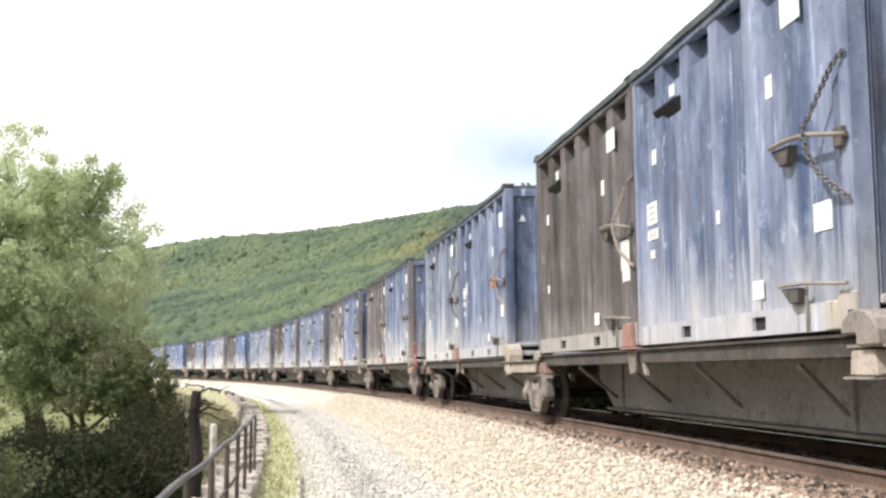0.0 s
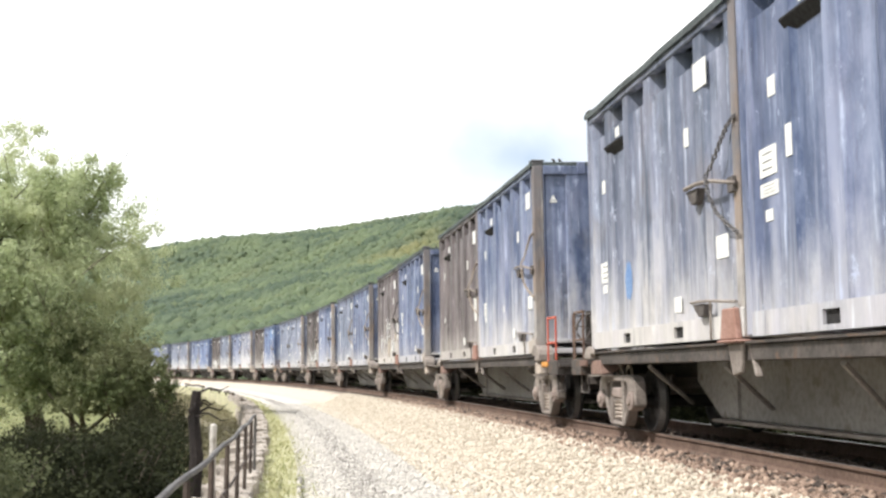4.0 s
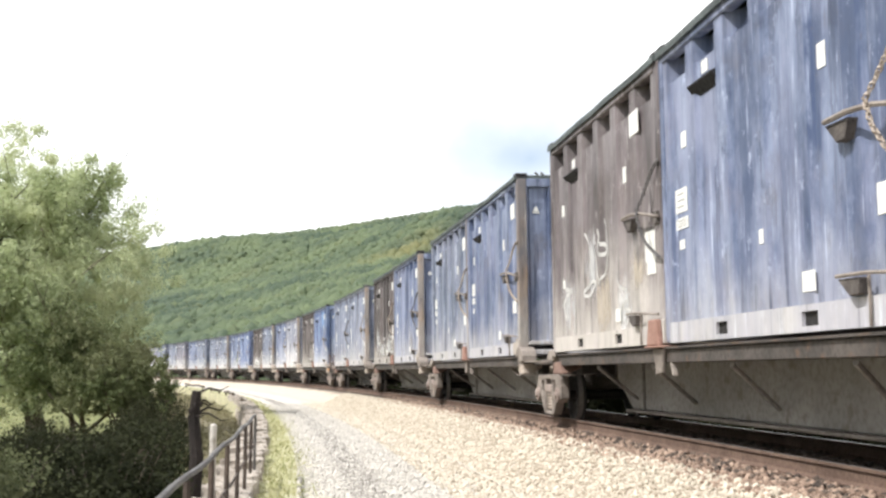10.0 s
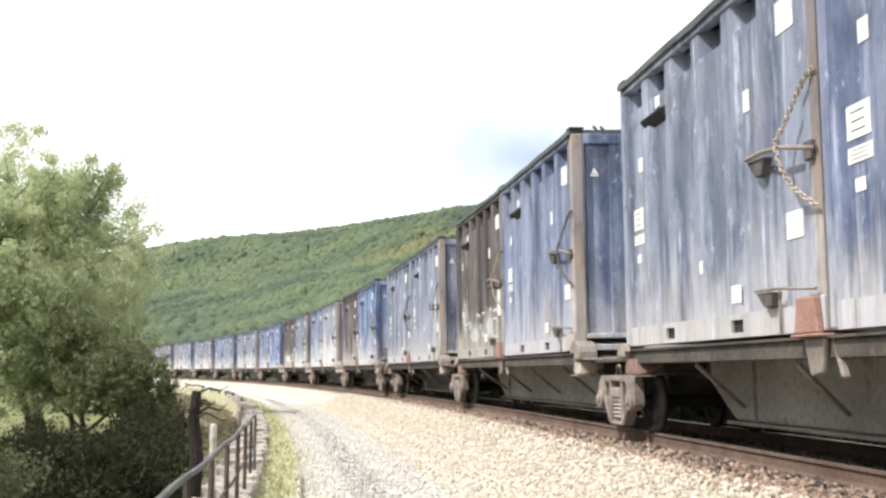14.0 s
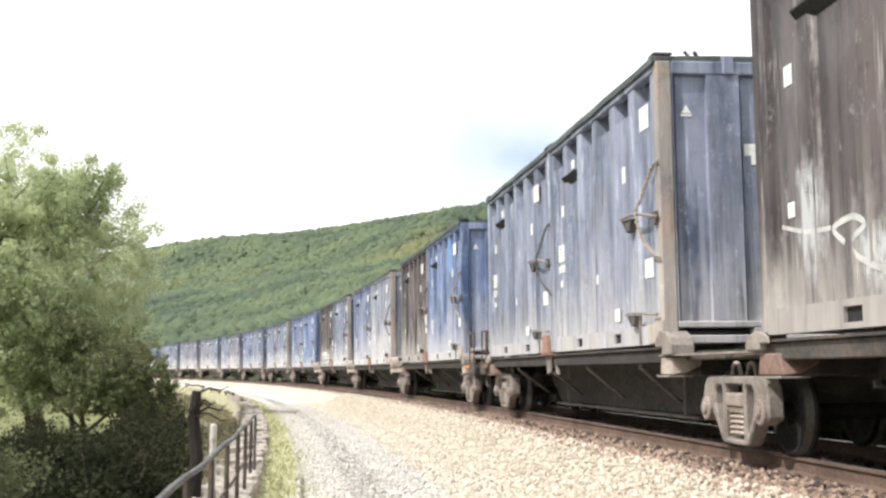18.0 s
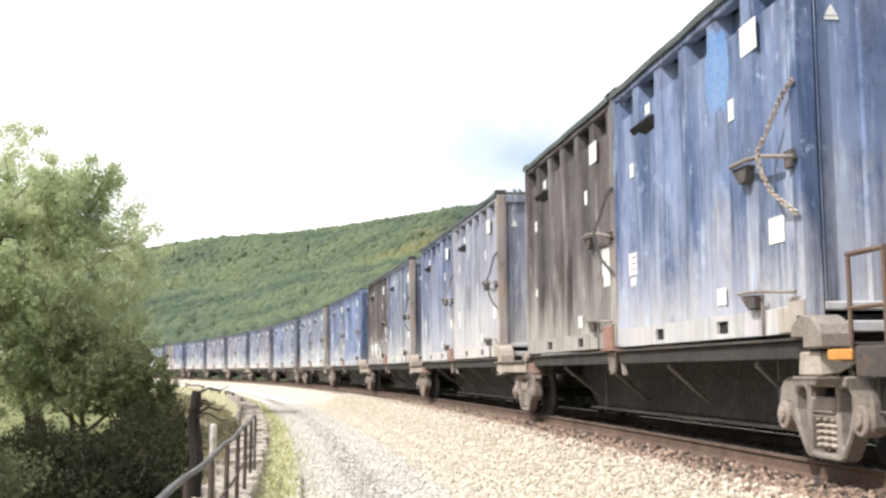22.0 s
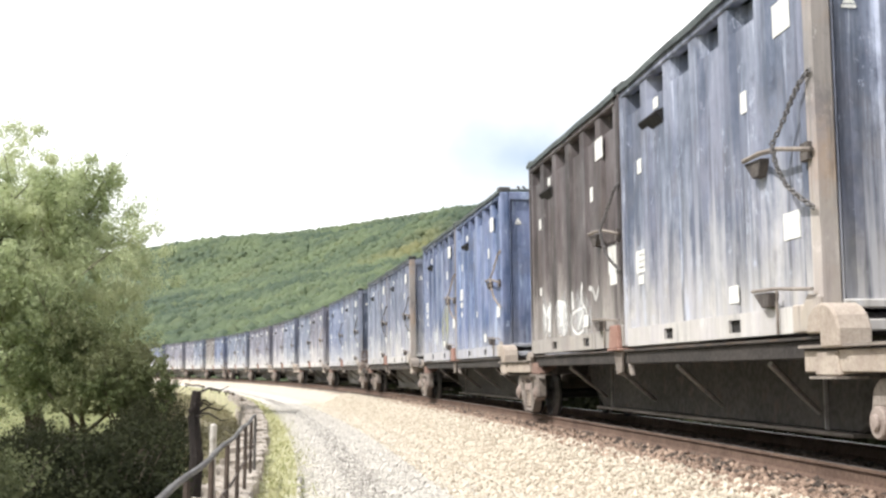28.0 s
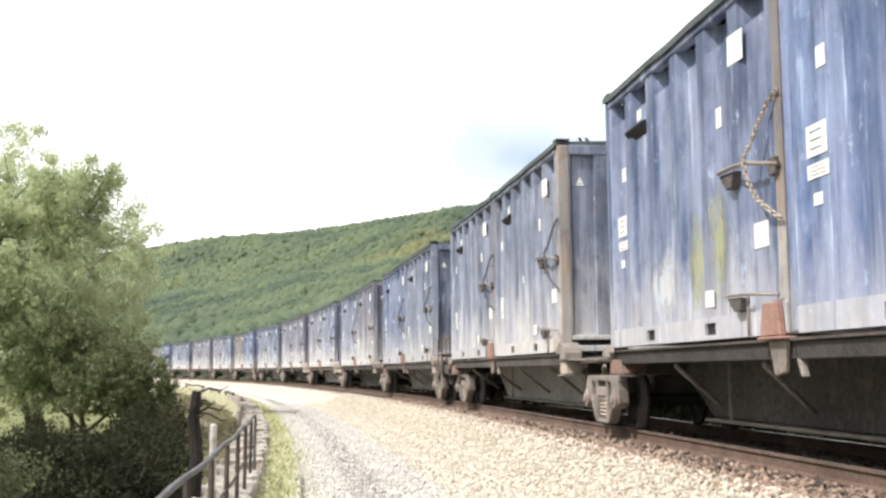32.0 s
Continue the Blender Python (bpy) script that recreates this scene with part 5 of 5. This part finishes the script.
stone_field("shoulder_stones", "rust-stained stones beside the rail", 13000, 5, 48, 0.84, 1.75, 0.034, stone_material("rust_stained_stone", (0.15, 0.10, 0.076), (0.44, 0.33, 0.255)), 6)
stone_field("walk_gravel", "pale grey crushed gravel of the walk", 24000, 8, 60, 3.3, 5.7, 0.024, stone_material("pale_gravel", (0.38, 0.36, 0.33), (0.66, 0.63, 0.58)), 3)

stone_field("worn_gravel", "darker grey gravel of the worn band", 2600, 8, 70, 4.58, 5.02, 0.024, stone_material("grey_gravel", (0.20, 0.185, 0.17), (0.42, 0.395, 0.365)), 4)


# ---- verge, stone wall, railing ----
def make_verge():
    rng = np.random.default_rng(12)
    n = 3200
    s = 8 + 70 * rng.random(n) ** 1.4
    o = np.clip(rng.normal(5.95, 0.22, n), 5.3, 6.3)
    h = BEND - s / RADIUS
    x, y = CENTRE[0] + (RADIUS - o) * np.cos(h), CENTRE[1] - (RADIUS - o) * np.sin(h)
    root = np.stack([x, y, relief(o, x, y) - 0.01], -1)
    lean = rng.normal(size=(n, 3)) * 0.05
    lean[:, 2] = rng.uniform(0.03, 0.12, n)
    a = rng.uniform(0, np.pi, n)
    w = np.stack([np.cos(a), np.sin(a), np.zeros(n)], -1) * 0.012
    v = np.stack([root - w, root + w, root + lean + w * 0.3, root + lean - w * 0.3], 1).reshape(-1, 3)
    tagged(new("verge_grass", sheet_mesh("verge_grass", v, np.arange(len(v)).reshape(-1, 4), BLADE)), "short dry yellow-green grass along the wall", "grass", kind="stuff")


make_verge()


def make_wall():
    """The dry-stone retaining wall beside the walk: cap stones and the courses under them."""
    rng = random.Random(4)
    wall = tagged(new("retaining_wall"), "weathered grey stone retaining wall beside the gravel walk", "wall", kind="structure")
    shapes = []
    for k in range(6):
        bm = bmesh.new()
        v = box(bm, -0.5, 0.5, -0.5, 0.5, -0.5, 0.5)
        for p in v:
            p.co += Vector([rng.uniform(-0.15, 0.15) for _ in range(3)])
        shapes.append(shared("stone", bm, 0.06))
    s = -12.0
    while s < 74:
        run = rng.uniform(0.32, 0.75)
        for o, wide in ((6.40, 0.34), (6.71, 0.32)):
            x, y = arc(s + run / 2, o)
            h = BEND - (s + run / 2) / RADIUS
            put("cap_stone", rng.choice(shapes), COPING, wall, "", Matrix.Translation((x, y, -0.75 + rng.uniform(-0.06, 0.07))) @ Matrix.Rotation(-h + rng.uniform(-0.2, 0.2), 4, "Z")
                @ Matrix.Diagonal((wide * 0.9, run * 0.84, 0.28, 1)))
        for c in range(4):
            x, y = arc(s + run / 2 + (c % 2) * 0.3, 6.78)
            h = BEND - (s + run / 2) / RADIUS
            if 6 < s < 60:
                put("stone", rng.choice(shapes), COPING, wall, "", Matrix.Translation((x, y, -1.08 - 0.25 * c)) @ Matrix.Rotation(-h, 4, "Z") @ Matrix.Diagonal((0.3, run * 0.96, 0.24, 1)))
        s += run


def make_railing():
    """The iron railing on the wall: posts, a worn handrail, a middle rail and thin bars."""
    rail = tagged(new("railing"), "weathered grey iron railing along the stone wall", "railing")
    o, ground = 6.33, -0.70

    def at(s, z, d=0.0):
        x, y = arc(s, o + d)
        return Vector((x, y, z))

    end = 18.6
    line = [-12.0 + (end + 12.0) * i / 40 for i in range(41)]
    for name, z, r in (("handrail", 0.15, 0.021), ("middle_rail", -0.27, 0.014)):
        bm = bmesh.new()
        tube(bm, [at(s, z + 0.012 * math.sin(s * 1.9)) for s in line] + ([at(end + 0.12, z - 0.12), at(end + 0.15, ground)] if z > 0 else []), r, 8)
        part(name, bm, IRON if z > 0 else POSTIRON, rail, "worn grey handrail" if z > 0 else "")
    s = -11.9
    while s < end:
        bm = bmesh.new()
        tube(bm, [at(s, ground - 0.05), at(s, 0.13)], 0.024, 6)
        part("post", bm, POSTIRON, rail, "rust-dark post")
        s += 1.8


make_railing()


def far_railing():
    """The low rusted guard rail where the wall bends on past the wood's edge."""
    rail = tagged(new("guard_rail"), "low broken dark timber guard rail on the far bend", "railing")
    for a, b, z in ((58, 64, -0.62), (72, 82, -0.50), (88, 99, -0.56), (106, 124, -0.46)):
        bm = bmesh.new()
        tube(bm, [(*arc(a + (b - a) * k / 5, 6.6 + 0.12 * math.sin(2 * k + a)), z + 0.06 * math.sin(1.7 * k + a)) for k in range(6)], 0.085, 7)
        part("rail_length", bm, BARK, rail)
        for k in (a + 1, b - 1):
            x, y = arc(k, 6.6)
            bm = bmesh.new()
            tube(bm, [(x, y, -0.95), (x, y, z)], 0.06, 7)
            part("post", bm, BARK, rail)


far_railing()


def make_pillar():
    """A dead trunk and a pale concrete post beside the railing."""
    x, y = -2.80, 13.6
    snag = tagged(new("dead_trunk"), "dark bare dead tree trunk beside the railing", "tree trunk")
    bm = bmesh.new()
    tube(bm, [(x + 0.02, y, -1.9), (x - 0.01, y, -0.9), (x + 0.03, y, -0.2), (x - 0.02, y + 0.02, 0.25), (x + 0.01, y, 0.56)], 0.10, 9, True, 0.055)
    part("trunk", bm, DEADWOOD, snag)
    rng = random.Random(19)
    for k in range(12):
        way = Vector((rng.uniform(-0.34, 0.40), rng.uniform(-0.2, 0.3), rng.uniform(-0.10, 0.14)))
        a = Vector((x, y, rng.uniform(0.22, 0.54)))
        bm = bmesh.new()
        tube(bm, [a, a + way * 0.4 + Vector((0, 0, 0.03)), a + way * 0.75 + Vector((0, 0, rng.uniform(-0.05, 0.05))), a + way], 0.017, 6, True, 0.004)
        part("branch", bm, DEADWOOD, snag)
    post = tagged(new("concrete_post"), "pale weathered concrete post beside the railing", "post")
    bm = bmesh.new()
    box(bm, x + 0.22, x + 0.285, y - 0.28, y - 0.16, -1.9, 0.20)
    part("shaft", bm, PALE_STONE, post, "", 0.02)


make_pillar()


# ---- the trees and bushes on the bank ----
def limb(bm, a, d, length, r, depth, rng, tips):
    pts, q, way = [Vector(a)], Vector(a), Vector(d).normalized()
    for i in range(5):
        way = (way + Vector((rng.uniform(-0.22, 0.22), rng.uniform(-0.22, 0.22), rng.uniform(-0.05, 0.16)))).normalized()
        q = q + way * length / 5
        pts.append(q.copy())
    tube(bm, pts, r, 7 if depth > 1 else 5, True, r * 0.5)
    if depth <= 1:
        tips += pts[2:]
    if depth:
        for k in range(4 if depth > 1 else 3):
            i = rng.choice((2, 3, 4, 5))
            side = Vector((rng.uniform(-1, 1), rng.uniform(-1, 1), rng.uniform(-0.1, 0.7)))
            limb(bm, pts[i], way * 0.5 + side, length * rng.uniform(0.55, 0.75), r * 0.5, depth - 1, rng, tips)


def make_tree(name, label, base, height, spread, seed, leaves, size, trunks=1, material=LEAF, clear=0.0):
    rng = random.Random(seed)
    nrng = np.random.default_rng(seed)
    top = tagged(new(name), label, "tree")
    bm = bmesh.new()
    tips = []
    for k in range(trunks):
        lean = Vector((rng.uniform(-0.25, 0.25), rng.uniform(-0.25, 0.25), 1))
        b = Vector(base) + Vector((0.35 * k, 0.2 * k, -0.3))
        limb(bm, b, lean, height * 0.55, height * 0.018 + 0.03, 3, rng, tips)
    part("trunk", bm, BARK, top)
    tips = np.array(tips)
    centre = np.array(base) + (0, 0, height * 0.58)
    # fill the crown to an uneven egg outline round the limbs
    fill = nrng.normal(size=(max(260, len(tips)), 3))
    fill /= np.linalg.norm(fill, axis=1, keepdims=True)
    fill *= (0.35 + 0.65 * nrng.random((len(fill), 1)) ** 0.5) * np.array((spread, spread, height * 0.44))
    wob = 1 + 0.16 * np.sin(5 * np.arctan2(fill[:, 1], fill[:, 0]) + seed) + 0.12 * np.sin(fill[:, 2] * 2.1)
    clumps = np.concatenate([tips, centre + fill * wob[:, None]])
    off = (clumps - centre) / np.array((spread, spread, height * 0.5))
    clumps = clumps[((off ** 2).sum(1) < 1.08) & (clumps[:, 2] > base[2] + clear)]
    r = nrng.uniform(0.28, 0.75, len(clumps)) * spread / 5
    each = max(8, leaves // len(clumps))
    me = scatter_leaves("crown", clumps, r, each, size, material, nrng, 0.8)
    crown = new("crown", me)
    crown.parent = top
    return top


def floor_at(x, y):
    o = RADIUS - math.hypot(x - CENTRE[0], y - CENTRE[1])
    return float(relief(np.array([o]), np.array([x]), np.array([y]))[0])


for name, label, x, y, h, r, seed, leaves, size, trunks, material in (
        ("willow_tree", "pale green bushy willow tree on the river bank", -14.9, 44.0, 10.2, 4.9, 3, 150000, 0.056, 2, LEAF),
        ("willow_tree", "tall pale green willow behind the bank", -18.6, 46.0, 12.6, 4.9, 9, 100000, 0.06, 1, LEAF),
        ("willow_tree", "low spreading willow with leaves near the ground", -15.7, 39.6, 8.2, 3.6, 5, 84000, 0.056, 2, LEAF),
        ("alder_tree", "low green alder leaning over the bank", -11.6, 38.0, 4.8, 2.2, 14, 26000, 0.048, 2, MID_LEAF),
        ("alder_tree", "low dark green alder leaning over the bank", -9.9, 36.5, 3.6, 1.7, 15, 26000, 0.046, 2, MID_LEAF),
        # three trees added outside the view, only to shade the bank's bushes
        ("unseen_shade_tree", "tall leafy tree added out of view to shade the bank", -13.0, 9.0, 12.0, 4.6, 21, 16000, 0.17, 1, SHADE_LEAF),
        ("unseen_shade_tree", "tall leafy tree added out of view to shade the bank", -15.6, 14.5, 13.0, 4.6, 22, 16000, 0.17, 1, SHADE_LEAF),
        ("unseen_shade_tree", "tall leafy tree added out of view to shade the bank", -19.2, 21.0, 13.0, 4.8, 23, 16000, 0.17, 1, SHADE_LEAF)):
    make_tree(name, label, (x, y, floor_at(x, y)), h, r, seed, leaves, size, trunks, material, 1.35 if name == "alder_tree" else 0.0)


def make_bush(x, y, r, tall, seed, leaves, material, label):
    rng = np.random.default_rng(seed)
    top = tagged(new("bush"), label, "bush", "bushes on the bank")
    z = floor_at(x, y)
    for k in range(7):
        a = 0.9 * k
        bm = bmesh.new()
        tube(bm, [(x, y, z - 0.1), (x + 0.3 * r * math.cos(a), y + 0.3 * r * math.sin(a), z + 0.5 * tall), (x + 0.6 * r * math.cos(a), y + 0.6 * r * math.sin(a), z + 0.85 * tall)], 0.03, 5, True, 0.01)
        part("stem", bm, BARK, top)
    c = rng.normal(size=(60, 3))
    c /= np.linalg.norm(c, axis=1, keepdims=True)
    c *= rng.random((60, 1)) ** 0.4 * np.array((r, r, tall * 0.5))
    c += np.array((x, y, z + tall * 0.5))
    crown = new("foliage", scatter_leaves("foliage", c, rng.uniform(0.2, 0.45, 60) * r, leaves // 60, 0.036, material, rng, 0.85))
    crown.parent = top


# shade is coloured into the SHADE_LEAF bushes; BANK_LEAF ones are lighter copies
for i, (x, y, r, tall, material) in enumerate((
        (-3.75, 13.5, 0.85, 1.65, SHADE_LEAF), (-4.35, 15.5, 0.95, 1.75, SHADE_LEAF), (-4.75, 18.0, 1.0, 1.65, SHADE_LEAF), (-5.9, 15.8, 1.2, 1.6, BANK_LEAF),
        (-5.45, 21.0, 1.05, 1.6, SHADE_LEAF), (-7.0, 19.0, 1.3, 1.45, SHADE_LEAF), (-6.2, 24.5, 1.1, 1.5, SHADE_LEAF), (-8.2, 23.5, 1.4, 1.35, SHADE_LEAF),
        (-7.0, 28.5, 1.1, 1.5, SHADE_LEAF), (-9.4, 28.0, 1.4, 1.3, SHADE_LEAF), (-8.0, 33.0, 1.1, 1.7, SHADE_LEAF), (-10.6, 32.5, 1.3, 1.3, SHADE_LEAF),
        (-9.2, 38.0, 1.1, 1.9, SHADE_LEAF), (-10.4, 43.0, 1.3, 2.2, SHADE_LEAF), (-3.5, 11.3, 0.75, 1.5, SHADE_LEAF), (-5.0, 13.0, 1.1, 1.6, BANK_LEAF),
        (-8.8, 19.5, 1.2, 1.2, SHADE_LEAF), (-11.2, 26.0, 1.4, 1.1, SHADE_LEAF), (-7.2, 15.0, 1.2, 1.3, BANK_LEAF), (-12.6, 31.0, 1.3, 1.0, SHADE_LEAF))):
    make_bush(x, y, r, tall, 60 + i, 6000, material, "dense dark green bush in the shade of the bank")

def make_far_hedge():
    """Scrub added close behind the track; the train's shade is put into its colour."""
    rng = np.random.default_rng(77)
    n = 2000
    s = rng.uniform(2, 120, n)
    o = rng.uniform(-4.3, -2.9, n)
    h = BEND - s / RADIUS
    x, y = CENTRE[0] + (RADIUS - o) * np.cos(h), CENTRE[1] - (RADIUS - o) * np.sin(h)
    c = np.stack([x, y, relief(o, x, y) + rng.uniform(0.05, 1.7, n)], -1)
    # near-black leaves keep the gaps under the train dark
    tagged(new("scrub", scatter_leaves("scrub", c, 0.75, 60, 0.11, SHADE_LEAF, rng)), "shade-dark scrub added along the far side of the track", "scrub", kind="stuff")


def make_dry_scrub():
    """Low dry weeds on the earth slope outside the wall."""
    rng = np.random.default_rng(31)
    n = 1500
    s = 24 + 100 * rng.random(n) ** 1.2
    o = 7.0 + 5.0 * rng.random(n) ** 1.3
    h = BEND - s / RADIUS
    x, y = CENTRE[0] + (RADIUS - o) * np.cos(h), CENTRE[1] - (RADIUS - o) * np.sin(h)
    c = np.stack([x, y, relief(o, x, y) + rng.uniform(0.02, 0.35, n)], -1)
    tagged(new("weeds", scatter_leaves("weeds", c, 0.32, 26, 0.055, WEED, rng)), "low dry olive weeds on the earth slope", "weeds", kind="stuff")


make_dry_scrub()
make_far_hedge()
make_sleepers()
make_wall()

motions()
